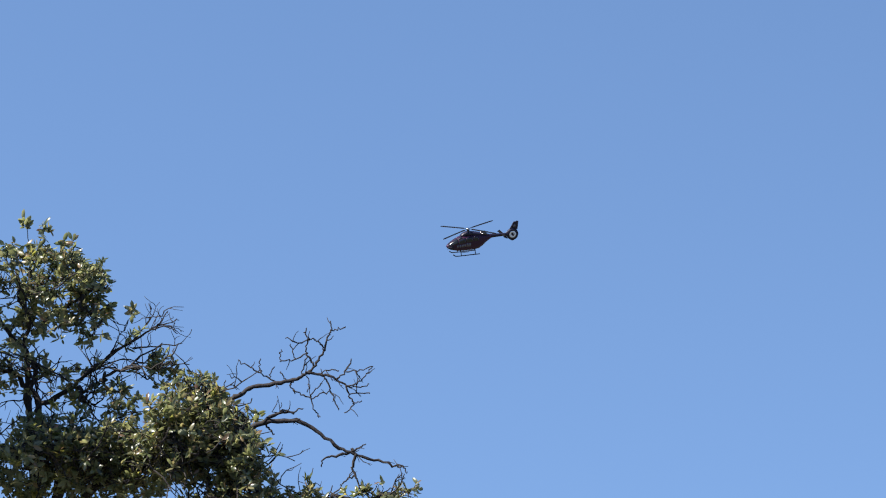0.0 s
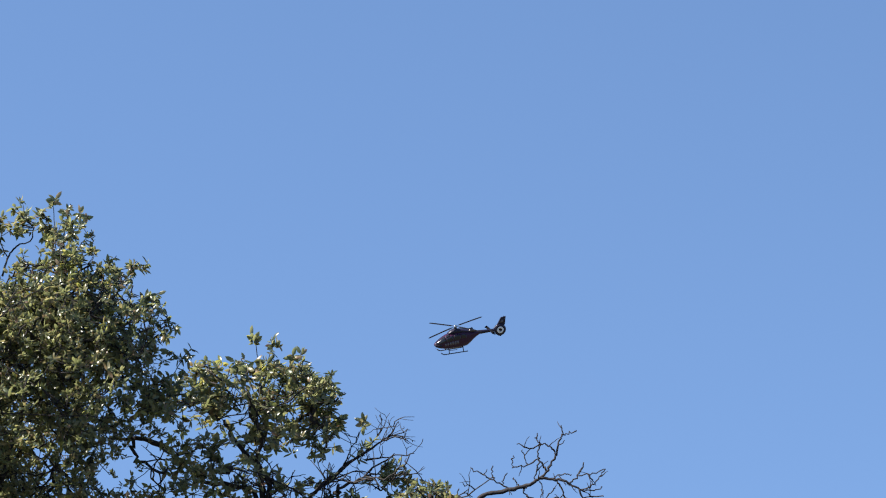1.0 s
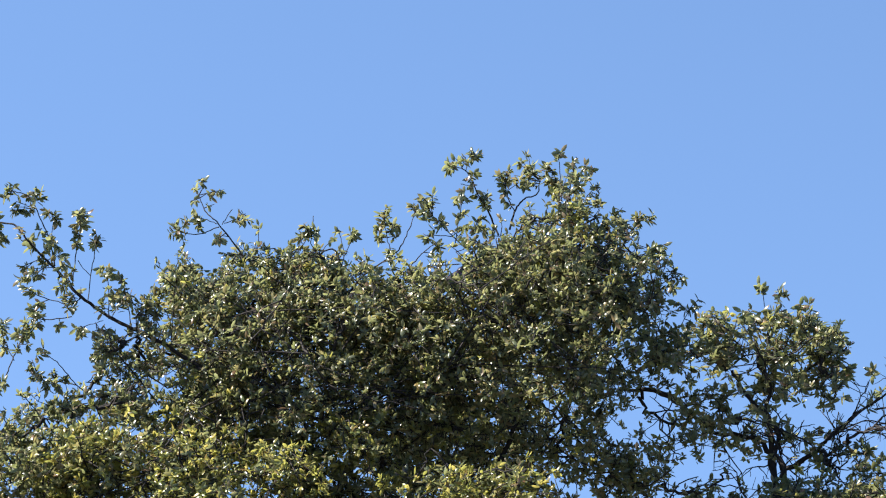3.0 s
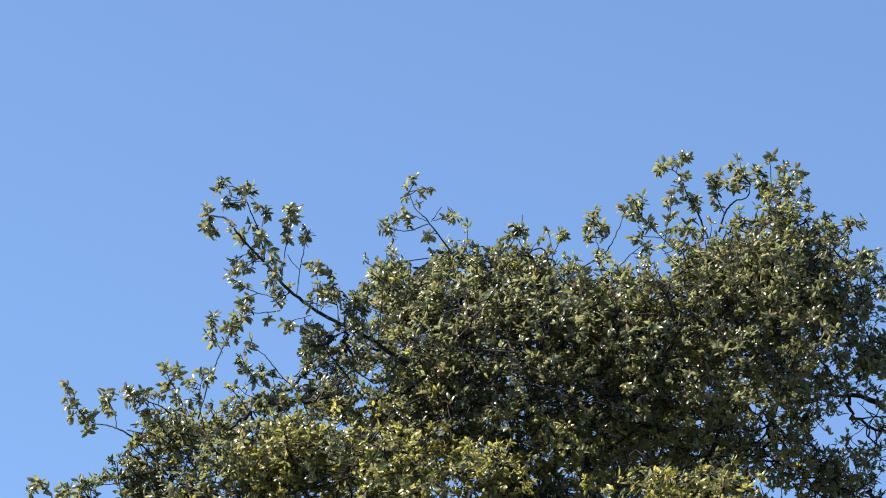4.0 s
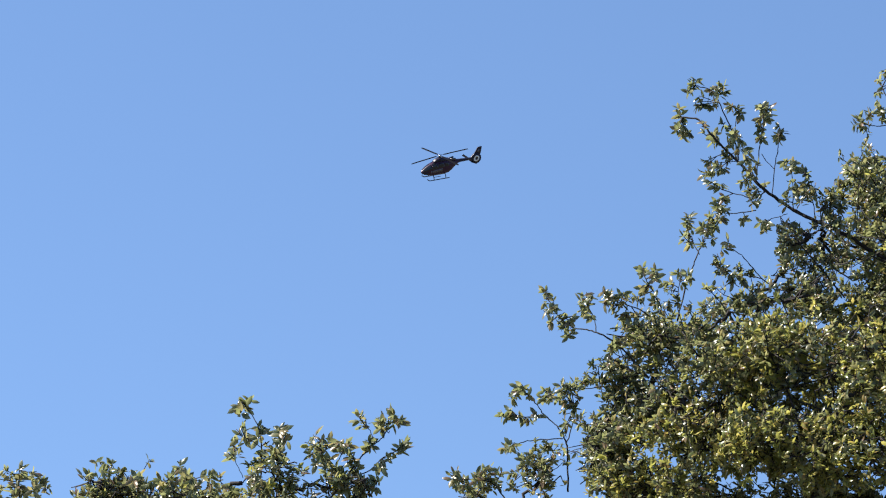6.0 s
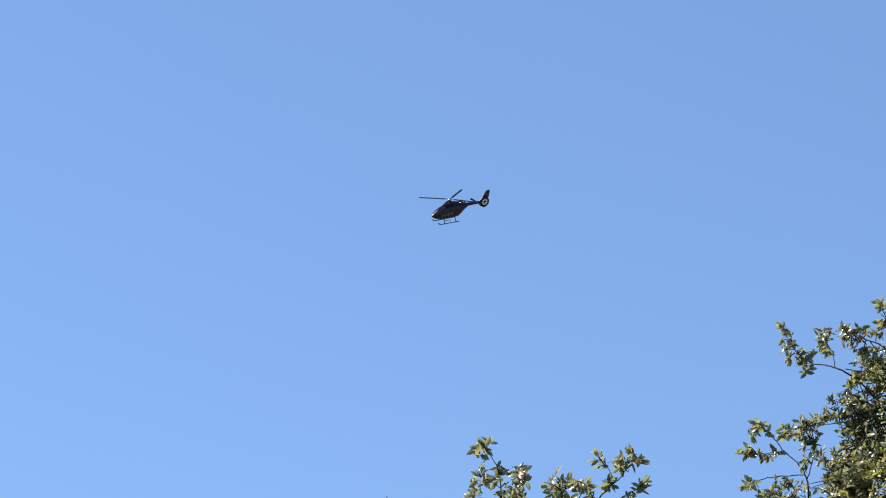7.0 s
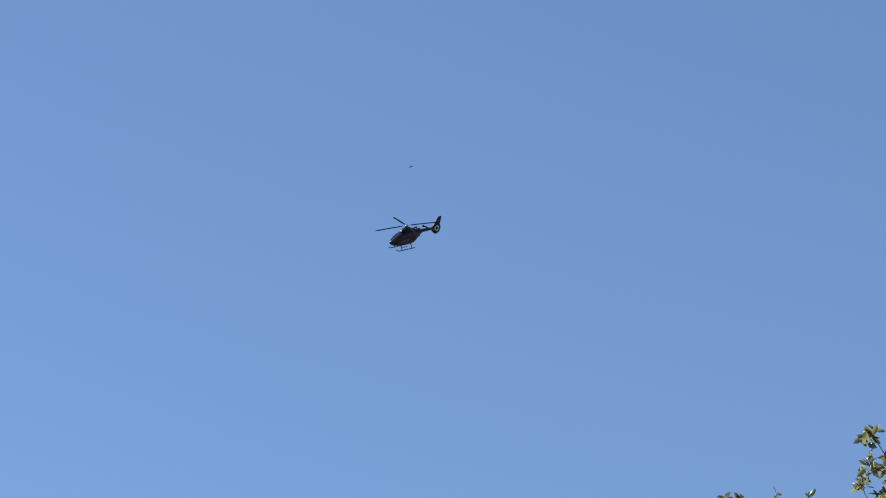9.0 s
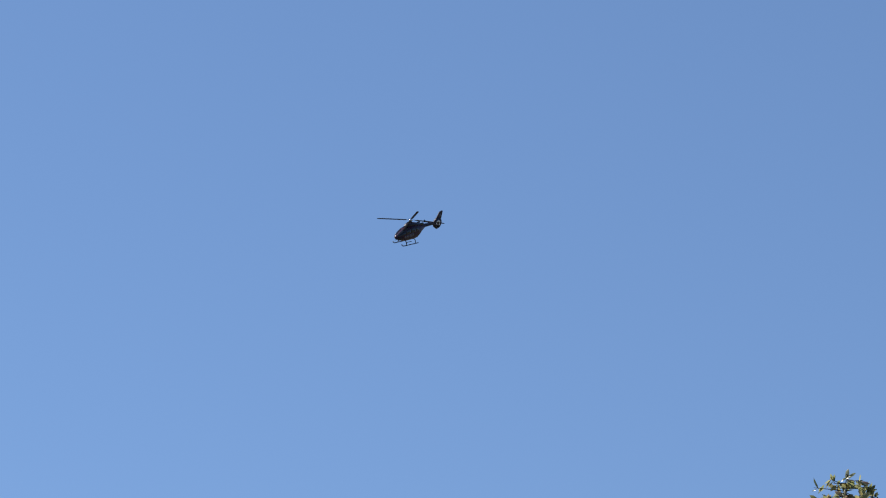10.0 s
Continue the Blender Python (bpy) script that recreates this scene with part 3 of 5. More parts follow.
MIDDLE_CROWN_BOUGHS = [
    (11, 20.0, ((-10.72, 10.69), (-10.62, 11.01), (-10.47, 11.18), (-10.28, 11.24), (-10.22, 11.45), (-10.14, 11.54)), ((-10.51, 11.70), (-10.54, 11.82), (-10.42, 11.62), (-10.49, 11.39), (-10.36, 11.48), (-10.64, 11.55), (-10.31, 11.55),)),
    (6, 20.0, ((-10.64, 10.99), (-10.73, 11.16), (-10.77, 11.37)), ((-10.84, 11.48), (-10.73, 11.59), (-10.69, 11.44), (-10.79, 11.27), (-10.73, 11.14), (-10.86, 11.59),)),
    (10, 20.0, ((-9.88, 10.77), (-9.93, 11.31), (-10.00, 11.58)), ((-10.14, 11.76), (-10.07, 11.67), (-10.18, 11.62), (-10.00, 11.45), (-10.07, 11.30), (-9.96, 11.21), (-10.11, 11.49),)),
    (5, 20.0, ((-9.87, 11.13), (-9.89, 11.58), (-9.91, 11.83)), ((-9.90, 11.87), (-9.85, 11.40),)),
]
MIDDLE_CROWN_SPRIGS = [
    (6, 20.0, ((-9.78, 11.09), (-9.72, 11.40), (-9.66, 11.67), (-9.63, 11.82)), ((-9.63, 11.83), (-9.70, 11.70), (-9.68, 11.53), (-9.57, 11.52), (-9.80, 11.35),)),
    (5, 20.0, ((-9.76, 11.20), (-9.59, 11.40), (-9.46, 11.53), (-9.35, 11.62)), ((-9.33, 11.65), (-9.42, 11.68), (-9.48, 11.56), (-9.61, 11.38),)),
    (4, 20.0, ((-9.65, 10.95), (-9.53, 11.08), (-9.47, 11.18)), ((-9.46, 11.22), (-9.53, 11.04),)),
]
MIDDLE_RIGHT_BOUGHS = [
    (8, 20.1, ((-9.61, 10.41), (-9.33, 10.66), (-9.13, 10.76), (-8.89, 10.78), (-8.69, 10.80)), ((-9.01, 10.98), (-8.94, 10.85), (-9.07, 10.78), (-8.91, 10.71), (-9.15, 10.66), (-9.03, 10.89), (-8.57, 10.92), (-8.60, 10.79), (-8.41, 10.83), (-8.65, 10.65), (-9.28, 10.66),)),
    (7, 20.1, ((-8.84, 9.86), (-8.61, 10.22), (-8.42, 10.35)), ((-8.51, 10.40), (-8.33, 10.34), (-8.18, 10.43), (-8.10, 10.21), (-8.37, 10.20), (-8.50, 10.13),)),
    (6, 20.1, ((-8.53, 9.50), (-8.30, 9.77), (-8.11, 9.90)), ((-8.19, 9.96), (-8.01, 9.90), (-7.90, 9.85), (-8.16, 9.74), (-8.34, 9.71),)),
    (4, 20.1, ((-8.06, 9.00), (-7.91, 9.27), (-7.80, 9.44)), ((-7.75, 9.49), (-7.85, 9.36), (-8.02, 9.49), (-7.80, 9.17),)),
]
SIDE_LIMB_TIP = [
    (22, 19.6, ((-15.42, 8.38), (-15.91, 8.65), (-16.33, 8.92), (-16.81, 9.14), (-17.26, 9.38), (-17.67, 9.68), (-17.95, 9.99), (-18.27, 10.30), (-18.49, 10.53), (-18.68, 10.75), (-18.95, 10.79)), ((-19.01, 10.85), (-18.95, 10.65), (-19.04, 10.56), (-18.89, 10.51), (-18.63, 10.65), (-18.45, 10.56), (-18.49, 10.42), (-18.26, 10.15), (-18.44, 10.06), (-18.36, 9.97), (-18.53, 9.88), (-18.60, 10.08), (-18.18, 10.36), (-18.02, 10.29),)),
    (8, 19.6, ((-18.04, 10.12), (-18.13, 10.53), (-18.31, 10.93), (-18.45, 11.20), (-18.73, 11.29)), ((-18.82, 11.33), (-18.91, 11.20), (-18.77, 11.42), (-18.44, 11.24), (-18.32, 11.26), (-18.17, 11.22), (-18.36, 11.10), (-18.63, 11.04), (-18.77, 10.97), (-18.50, 10.95), (-18.26, 10.62), (-18.11, 10.54), (-17.98, 10.47),)),
]
SIDE_LIMB_BOUGHS = [
    (5, 19.6, ((-17.84, 9.90), (-17.90, 10.08), (-17.97, 10.21)), ((-17.99, 10.08), (-17.89, 10.17), (-17.95, 9.76), (-17.86, 9.88), (-17.76, 10.01),)),
    (6, 19.6, ((-17.58, 9.63), (-17.72, 9.54), (-17.81, 9.43)), ((-17.76, 9.70), (-17.81, 9.54), (-17.71, 9.40), (-17.62, 9.79), (-17.93, 9.61),)),
    (6, 19.6, ((-17.76, 9.77), (-17.71, 10.26), (-17.64, 10.66), (-17.68, 10.97)), ((-17.69, 11.01), (-17.62, 10.84), (-17.57, 10.97), (-17.68, 10.65), (-17.72, 10.47), (-17.48, 10.97), (-17.65, 10.78),)),
    (5, 19.6, ((-17.51, 9.54), (-17.45, 10.08), (-17.40, 10.35), (-17.40, 10.53)), ((-17.40, 10.51), (-17.31, 10.62), (-17.48, 10.42),)),
    (3, 19.6, ((-17.47, 9.97), (-17.58, 10.08), (-17.67, 10.21)), ()),
    (4, 19.6, ((-18.10, 10.42), (-18.08, 10.75), (-18.04, 10.88)), ((-18.04, 10.90), (-18.10, 10.96),)),
]
SIDE_LOOSE_BOUGHS = [
    (5, 19.6, ((-17.87, 9.52), (-18.26, 9.63), (-18.47, 9.76)), ((-18.36, 9.63), (-18.30, 9.52), (-18.54, 9.81), (-18.45, 9.70),)),
    (5, 19.6, ((-17.76, 9.32), (-18.13, 9.27), (-18.31, 9.29)), ((-18.40, 9.31), (-18.30, 9.25), (-18.45, 9.36), (-17.94, 9.22), (-18.34, 9.40),)),
    (3, 19.6, ((-17.26, 9.26), (-17.47, 9.20), (-17.60, 9.15)), ((-17.63, 9.17), (-17.65, 9.04),)),
]
SIDE_LOOSE_SPRIGS = [
    (6, 19.6, ((-17.17, 9.29), (-17.17, 9.63), (-17.20, 9.99)), ((-17.22, 10.12), (-17.17, 9.97), (-17.27, 9.79), (-17.07, 9.67), (-17.26, 9.61), (-17.33, 9.49),)),
    (6, 19.6, ((-16.81, 9.14), (-16.86, 9.50), (-16.95, 9.86)), ((-16.98, 9.94), (-16.88, 9.76), (-16.86, 9.58), (-17.11, 9.49), (-16.97, 9.61),)),
    (6, 19.6, ((-16.54, 9.00), (-16.53, 9.32), (-16.60, 9.63)), ((-16.62, 9.67), (-16.51, 9.58), (-16.71, 9.36), (-16.44, 9.36), (-16.55, 9.15), (-16.66, 9.49),)),
]
SIDE_INNER_BOUGHS = [
    (6, 19.6, ((-16.18, 8.83), (-16.15, 9.27), (-16.12, 9.72), (-16.06, 9.99)), ((-16.01, 10.17), (-16.08, 10.04), (-16.35, 9.99), (-16.22, 9.88), (-15.93, 9.99), (-16.15, 10.08),)),
    (9, 19.6, ((-16.36, 7.93), (-16.72, 8.38), (-16.99, 8.69), (-17.22, 9.00), (-17.38, 9.23)), ((-17.31, 8.92), (-17.40, 8.83), (-17.22, 8.74), (-17.13, 9.15), (-17.02, 8.90), (-17.44, 8.72), (-17.35, 9.09),)),
    (6, 19.6, ((-16.66, 8.29), (-16.86, 8.29), (-17.22, 8.24), (-17.53, 8.29)), ((-17.13, 8.47), (-16.99, 8.50), (-17.31, 8.56), (-17.40, 8.41), (-16.86, 8.56),)),
    (7, 19.6, ((-16.59, 7.39), (-16.81, 7.84), (-16.99, 8.15)), ((-16.77, 8.74), (-16.66, 8.97), (-16.50, 8.74), (-16.32, 8.63), (-16.93, 8.02), (-16.80, 7.75), (-16.98, 7.88),)),
]
SIDE_UPRIGHT_BOUGHS = [
    (8, 19.4, ((-19.02, 7.56), (-18.89, 8.10), (-18.76, 8.46), (-18.65, 8.73), (-18.53, 9.00), (-18.44, 9.23)), ((-18.47, 9.18), (-18.53, 8.98), (-18.58, 8.86), (-18.43, 8.91), (-18.60, 9.09), (-18.40, 9.07),)),
    (5, 19.4, ((-18.67, 8.62), (-18.78, 8.82), (-18.87, 9.04)), ((-18.87, 9.13), (-18.90, 8.95), (-18.92, 8.80), (-18.84, 9.22),)),
    (7, 19.4, ((-17.26, 7.66), (-17.44, 8.02), (-17.72, 8.29), (-17.99, 8.60), (-18.23, 8.75)), ((-18.23, 8.75),)),
]
SIDE_UPRIGHT_SPRIGS = [
    (5, 19.4, ((-17.67, 8.24), (-17.94, 8.29), (-18.17, 8.29)), ((-18.44, 8.55), (-18.26, 8.38), (-18.08, 8.47), (-17.99, 8.29), (-18.12, 8.18), (-17.87, 8.38), (-18.39, 8.41),)),
    (5, 19.4, ((-18.12, 7.57), (-18.35, 7.88), (-18.53, 8.10)), ((-18.61, 8.14), (-18.39, 7.84), (-18.52, 8.00), (-18.30, 7.75),)),
    (5, 19.4, ((-17.58, 7.48), (-17.71, 7.71), (-17.85, 7.88)), ((-17.94, 7.84), (-17.71, 7.79), (-17.60, 7.93), (-18.03, 7.75), (-17.79, 7.57),)),
]
LOW_TIP_BOUGHS = [
    (10, 19.2, ((-19.47, 6.66), (-19.88, 7.11), (-20.20, 7.33), (-20.47, 7.42), (-20.70, 7.46), (-20.92, 7.64), (-21.06, 7.86)), ((-21.11, 7.95), (-21.02, 7.85), (-21.16, 7.72), (-21.06, 7.53), (-20.92, 7.49), (-20.83, 7.60), (-20.73, 7.44), (-20.69, 7.64), (-20.79, 7.32),)),
    (5, 19.2, ((-20.31, 7.37), (-20.35, 7.60), (-20.45, 7.78)), ((-20.52, 7.70), (-20.42, 7.62), (-20.56, 7.95), (-20.47, 7.86), (-20.38, 7.91),)),
]
LOW_TIP_SPRIGS = [
    (8, 19.2, ((-19.11, 7.21), (-19.48, 7.65), (-19.88, 7.84), (-20.13, 7.91)), ((-20.20, 8.00), (-20.06, 7.97), (-20.11, 7.86), (-19.84, 7.86), (-19.89, 8.01), (-19.66, 7.65), (-19.88, 7.63), (-20.04, 7.74),)),
    (6, 19.2, ((-19.16, 7.38), (-19.34, 7.92), (-19.53, 8.23), (-19.57, 8.39)), ((-19.57, 8.37), (-19.34, 8.32), (-19.52, 8.17), (-19.61, 8.10), (-19.69, 7.92), (-19.39, 7.90), (-19.48, 7.72),)),
]
LOW_SHOOTS = [
    (5, 19.2, ((-18.93, 7.48), (-19.02, 7.83), (-18.98, 8.19)), ((-18.97, 8.37), (-18.94, 8.23), (-18.79, 8.28), (-19.25, 8.08), (-19.15, 8.19), (-19.25, 7.87), (-19.03, 7.99),)),
    (6, 19.2, ((-19.15, 6.58), (-19.56, 6.62), (-19.87, 6.57), (-20.19, 6.52), (-20.55, 6.48)), ((-20.46, 6.78), (-20.55, 6.65), (-20.28, 6.84), (-20.14, 6.93), (-20.37, 6.66), (-20.64, 6.56),)),
    (5, 19.2, ((-19.74, 6.93), (-19.97, 7.02), (-20.10, 7.15)), ((-20.05, 7.20), (-20.10, 7.02), (-19.93, 7.29), (-19.99, 6.88),)),
    (5, 19.2, ((-19.38, 6.22), (-19.69, 6.30), (-19.92, 6.37)), ((-19.92, 6.39), (-20.05, 6.34), (-19.65, 6.34), (-19.78, 6.21),)),
]
LOW_EDGE_BOUGHS = [
    (9, 19.2, ((-20.75, 4.85), (-20.76, 5.31), (-20.78, 5.62), (-20.90, 5.85), (-21.13, 6.07), (-21.31, 6.29), (-21.45, 6.42)), ((-21.58, 6.50), (-21.50, 6.55), (-21.63, 6.37), (-21.41, 6.41),)),
    (5, 19.2, ((-21.10, 6.02), (-21.40, 6.02), (-21.58, 6.06)), ((-21.72, 6.15), (-21.58, 6.02), (-21.45, 5.96), (-21.77, 6.05), (-21.31, 6.11),)),
    (5, 19.2, ((-20.84, 5.69), (-21.35, 5.66), (-21.60, 5.59)), ((-21.66, 5.61), (-21.73, 5.51), (-21.13, 5.57),)),
    (6, 19.2, ((-20.78, 5.62), (-20.68, 5.94), (-20.66, 6.21)), ((-20.82, 6.63), (-20.91, 6.56), (-20.73, 6.55), (-20.82, 6.35), (-20.64, 6.30), (-20.73, 6.19), (-20.95, 6.36),)),
    (4, 19.2, ((-20.65, 6.16), (-20.91, 6.29), (-21.05, 6.40)), ((-21.14, 6.47), (-21.04, 6.42), (-21.20, 6.36), (-20.81, 5.88),)),
]
LOW_FOOT_BOUGHS = [
    (7, 19.1, ((-21.70, 4.67), (-21.97, 4.98), (-22.24, 5.02), (-22.56, 5.06)), ((-22.63, 5.11), (-22.38, 5.02), (-22.23, 5.07), (-22.01, 5.24), (-22.11, 5.15), (-21.97, 5.10), (-21.80, 5.19), (-22.49, 5.00),)),
    (6, 19.1, ((-21.07, 4.68), (-21.26, 5.13), (-21.39, 5.35)), ((-21.53, 5.39), (-21.35, 5.45), (-21.39, 5.25), (-21.17, 5.43), (-20.99, 5.38), (-21.08, 5.20), (-21.66, 5.12), (-21.48, 5.07),)),
]
EAST_TOP_BOUGHS = [
    (5, 20.6, ((-6.57, 8.75), (-6.61, 9.20), (-6.67, 9.60)), ((-6.69, 9.66), (-6.58, 9.18), (-6.67, 9.11),)),
    (5, 20.6, ((-6.56, 9.02), (-6.46, 9.37), (-6.39, 9.55)), ((-6.39, 9.60), (-6.26, 9.63), (-6.34, 9.33),)),
    (5, 20.6, ((-6.68, 8.75), (-6.81, 9.16), (-6.90, 9.36)), ((-6.85, 9.42), (-7.02, 9.33), (-6.81, 9.20), (-7.08, 9.21),)),
    (5, 20.6, ((-6.91, 8.58), (-7.18, 8.94), (-7.33, 9.21)), ((-7.35, 9.28), (-7.46, 9.21), (-7.26, 9.12), (-7.41, 9.02),)),
    (6, 20.6, ((-6.37, 8.66), (-6.18, 9.10), (-6.08, 9.37)), ((-6.08, 9.40), (-6.00, 9.18), (-6.16, 9.24), (-6.25, 9.05),)),
    (6, 20.6, ((-6.28, 8.48), (-5.91, 8.83), (-5.59, 8.98)), ((-5.82, 9.00), (-5.64, 9.03), (-5.50, 8.94), (-5.41, 8.85), (-5.68, 8.73), (-5.78, 8.86), (-5.51, 8.68),)),
]
EAST_SIDE_BOUGHS = [
    (5, 20.6, ((-5.84, 8.29), (-5.56, 8.44), (-5.37, 8.41)), ((-5.51, 8.55), (-5.34, 8.35), (-5.24, 8.45), (-5.43, 8.28),)),
    (4, 20.6, ((-5.08, 8.00), (-4.99, 8.22), (-4.94, 8.34)), ((-4.94, 8.36), (-4.99, 8.27),)),
    (3, 20.6, ((-5.09, 7.60), (-5.00, 7.78), (-4.95, 7.84)), ((-4.95, 7.80),)),
    (5, 20.6, ((-4.44, 6.83), (-4.34, 7.27), (-4.29, 7.54)), ((-4.29, 7.59), (-4.25, 7.36), (-4.39, 7.27),)),
    (6, 20.6, ((-4.18, 6.74), (-4.03, 7.09), (-3.98, 7.35)), ((-3.98, 7.40), (-3.84, 7.26), (-4.07, 7.21), (-3.90, 7.09),)),
    (5, 20.6, ((-3.65, 6.64), (-3.64, 6.99), (-3.63, 7.26)), ((-3.63, 7.29), (-3.70, 7.15), (-3.58, 7.08),)),
]
WEST_STEM_BOUGHS = [
    (7, 18.6, ((-25.66, 4.53), (-25.64, 5.20), (-25.64, 5.55), (-25.69, 5.82), (-25.85, 6.08), (-25.95, 6.21)), ((-25.95, 6.25), (-25.87, 6.21), (-26.02, 6.15), (-25.97, 6.04), (-25.65, 5.82), (-25.61, 5.72), (-25.68, 5.63), (-25.54, 5.55), (-25.64, 5.41),)),
    (4, 18.6, ((-25.64, 5.50), (-25.84, 5.62), (-25.95, 5.67)), ((-25.98, 5.84), (-26.01, 5.69), (-25.94, 5.62), (-26.04, 5.78),)),
    (3, 18.6, ((-25.92, 5.01), (-26.03, 5.24), (-26.09, 5.38)), ((-26.11, 5.46), (-26.02, 5.46), (-26.16, 5.40),)),
    (5, 18.6, ((-25.39, 4.54), (-25.37, 5.20), (-25.33, 5.55), (-25.34, 5.74)), ((-25.34, 5.83), (-25.33, 5.74), (-25.20, 5.61), (-25.26, 5.40), (-25.42, 5.50), (-25.39, 5.37), (-25.21, 5.28), (-25.35, 5.61),)),
]
WEST_MIDDLE_BOUGHS = [
    (6, 18.6, ((-24.52, 4.54), (-24.63, 5.21), (-24.68, 5.47)), ((-24.81, 5.57), (-24.68, 5.66), (-24.58, 5.61), (-24.90, 5.46), (-24.72, 5.46), (-24.62, 5.34), (-24.49, 5.34), (-24.95, 5.59), (-24.76, 5.29), (-24.84, 5.41),)),
    (4, 18.6, ((-24.51, 5.04), (-24.39, 5.34), (-24.30, 5.53)), ((-24.32, 5.62), (-24.27, 5.57), (-24.45, 5.61), (-24.36, 5.49),)),
    (8, 18.6, ((-24.66, 4.54), (-24.31, 5.00), (-24.05, 5.36), (-23.87, 5.54), (-23.69, 5.71), (-23.62, 5.90)), ((-23.70, 5.96), (-23.61, 6.04), (-23.52, 6.08), (-23.74, 5.88), (-23.47, 5.95), (-23.79, 5.99), (-23.60, 5.79), (-24.00, 5.53), (-23.82, 5.58),)),
]
WEST_RIGHT_BOUGHS = [
    (4, 18.6, ((-23.87, 5.54), (-23.89, 5.75), (-24.01, 5.90)), ((-24.06, 5.97), (-23.97, 5.97), (-24.13, 6.05),)),
    (5, 18.6, ((-24.29, 5.00), (-23.91, 5.16), (-23.69, 5.37), (-23.51, 5.46), (-23.33, 5.57)), ((-23.38, 5.58), (-23.30, 5.58), (-23.68, 5.28), (-23.70, 5.21), (-23.46, 5.51), (-23.64, 5.40),)),
    (4, 18.6, ((-24.22, 5.04), (-24.15, 5.17), (-24.12, 5.26)), ((-24.13, 5.30), (-24.11, 5.21), (-24.19, 5.38),)),
    (5, 18.6, ((-24.03, 4.55), (-23.90, 4.87), (-23.81, 5.00)), ((-23.95, 4.96), (-23.84, 5.03), (-24.04, 4.84), (-23.79, 4.91),)),
]
WEST_LOW_BOUGHS = [
    (4, 18.6, ((-27.77, 4.45), (-27.82, 4.71), (-27.85, 4.85)), ((-27.87, 4.89), (-27.76, 4.78), (-27.94, 4.79),)),
    (4, 18.6, ((-27.42, 4.46), (-27.52, 4.81), (-27.59, 5.01)), ((-27.61, 5.05), (-27.52, 4.93), (-27.66, 4.94), (-27.34, 4.89), (-27.30, 4.77),)),
    (4, 18.6, ((-26.88, 4.47), (-27.03, 4.78), (-27.09, 5.00)), ((-27.12, 5.04), (-27.07, 4.93), (-26.97, 4.87), (-27.16, 4.86),)),
    (4, 18.6, ((-26.71, 4.47), (-26.79, 4.78), (-26.84, 5.00)), ((-26.86, 5.06), (-26.80, 4.95), (-26.72, 4.85), (-26.63, 4.96), (-26.54, 5.03), (-26.57, 4.87),)),
    (4, 18.6, ((-26.13, 4.48), (-26.23, 4.79), (-26.28, 5.01)), ((-26.30, 5.09), (-26.36, 4.88), (-26.18, 4.86),)),
]
WEST_FAR_BOUGHS = [
    (5, 18.6, ((-29.44, 4.58), (-29.45, 4.84), (-29.45, 5.07)), ((-29.45, 5.15), (-29.96, 4.94), (-29.65, 5.01), (-29.18, 5.05), (-28.94, 4.82), (-29.32, 5.02), (-29.03, 4.91), (-29.83, 4.83), (-29.54, 4.86))),
    (4, 18.6, ((-27.42, 4.32), (-27.51, 4.68)), ((-27.5, 4.72), (-27.58, 4.84), (-27.4, 4.62))),
    (4, 18.6, ((-29.5, 4.22), (-29.5, 4.62), (-29.46, 4.87)), ((-29.47, 4.98), (-29.54, 4.82), (-29.4, 4.77), (-29.6, 4.67))),
    (4, 18.6, ((-29.15, 4.22), (-29.19, 4.62), (-29.2, 4.82)), ((-29.2, 4.92), (-29.12, 4.77), (-29.26, 4.72))),
    (4, 18.6, ((-29.8, 4.22), (-29.86, 4.62)), ((-29.9, 4.78), (-29.8, 4.68), (-29.95, 4.62))),
]
# bare limbs and twigs: thickness at the root in metres, distance, way points
BARE_TWIGS = [
    (9, 20.6, ((-5.77, 7.22), (-5.04, 7.78), (-4.59, 8.08), (-4.21, 8.19))),
    (6, 20.6, ((-5.04, 7.78), (-4.77, 8.04), (-4.62, 8.32))),
    (6, 20.6, ((-5.32, 7.56), (-5.17, 7.87), (-5.03, 8.18))),
    (6, 20.6, ((-4.95, 7.73), (-4.55, 7.77), (-4.15, 7.82))),
    (5, 20.6, ((-4.68, 8.03), (-4.41, 8.09), (-4.23, 7.98))),
    (6, 20.6, ((-5.68, 7.3), (-5.14, 7.54), (-4.42, 7.45))),
    (5, 20.6, ((-4.59, 8.06), (-4.47, 8.21), (-4.47, 8.33))),
]
DEAD_UPPER = [
    (21, 20.4, ((-3.48, 6.91), (-3.26, 7.01), (-3.01, 7.15), (-2.59, 7.23), (-2.27, 7.31), (-2.15, 7.39), (-1.90, 7.36), (-1.68, 7.28), (-1.50, 7.18))),
    (11, 20.4, ((-2.14, 7.39), (-2.00, 7.55), (-1.90, 7.72), (-1.83, 7.94), (-1.78, 8.07), (-1.79, 8.21))),
    (6, 20.4, ((-1.78, 8.07), (-1.65, 8.09), (-1.55, 8.13))),
    (7, 20.4, ((-1.90, 7.74), (-1.93, 7.84), (-2.02, 7.90), (-2.12, 7.94), (-2.20, 8.02), (-2.17, 8.10))),
    (6, 20.4, ((-2.12, 7.93), (-2.30, 7.87), (-2.51, 7.93))),
]
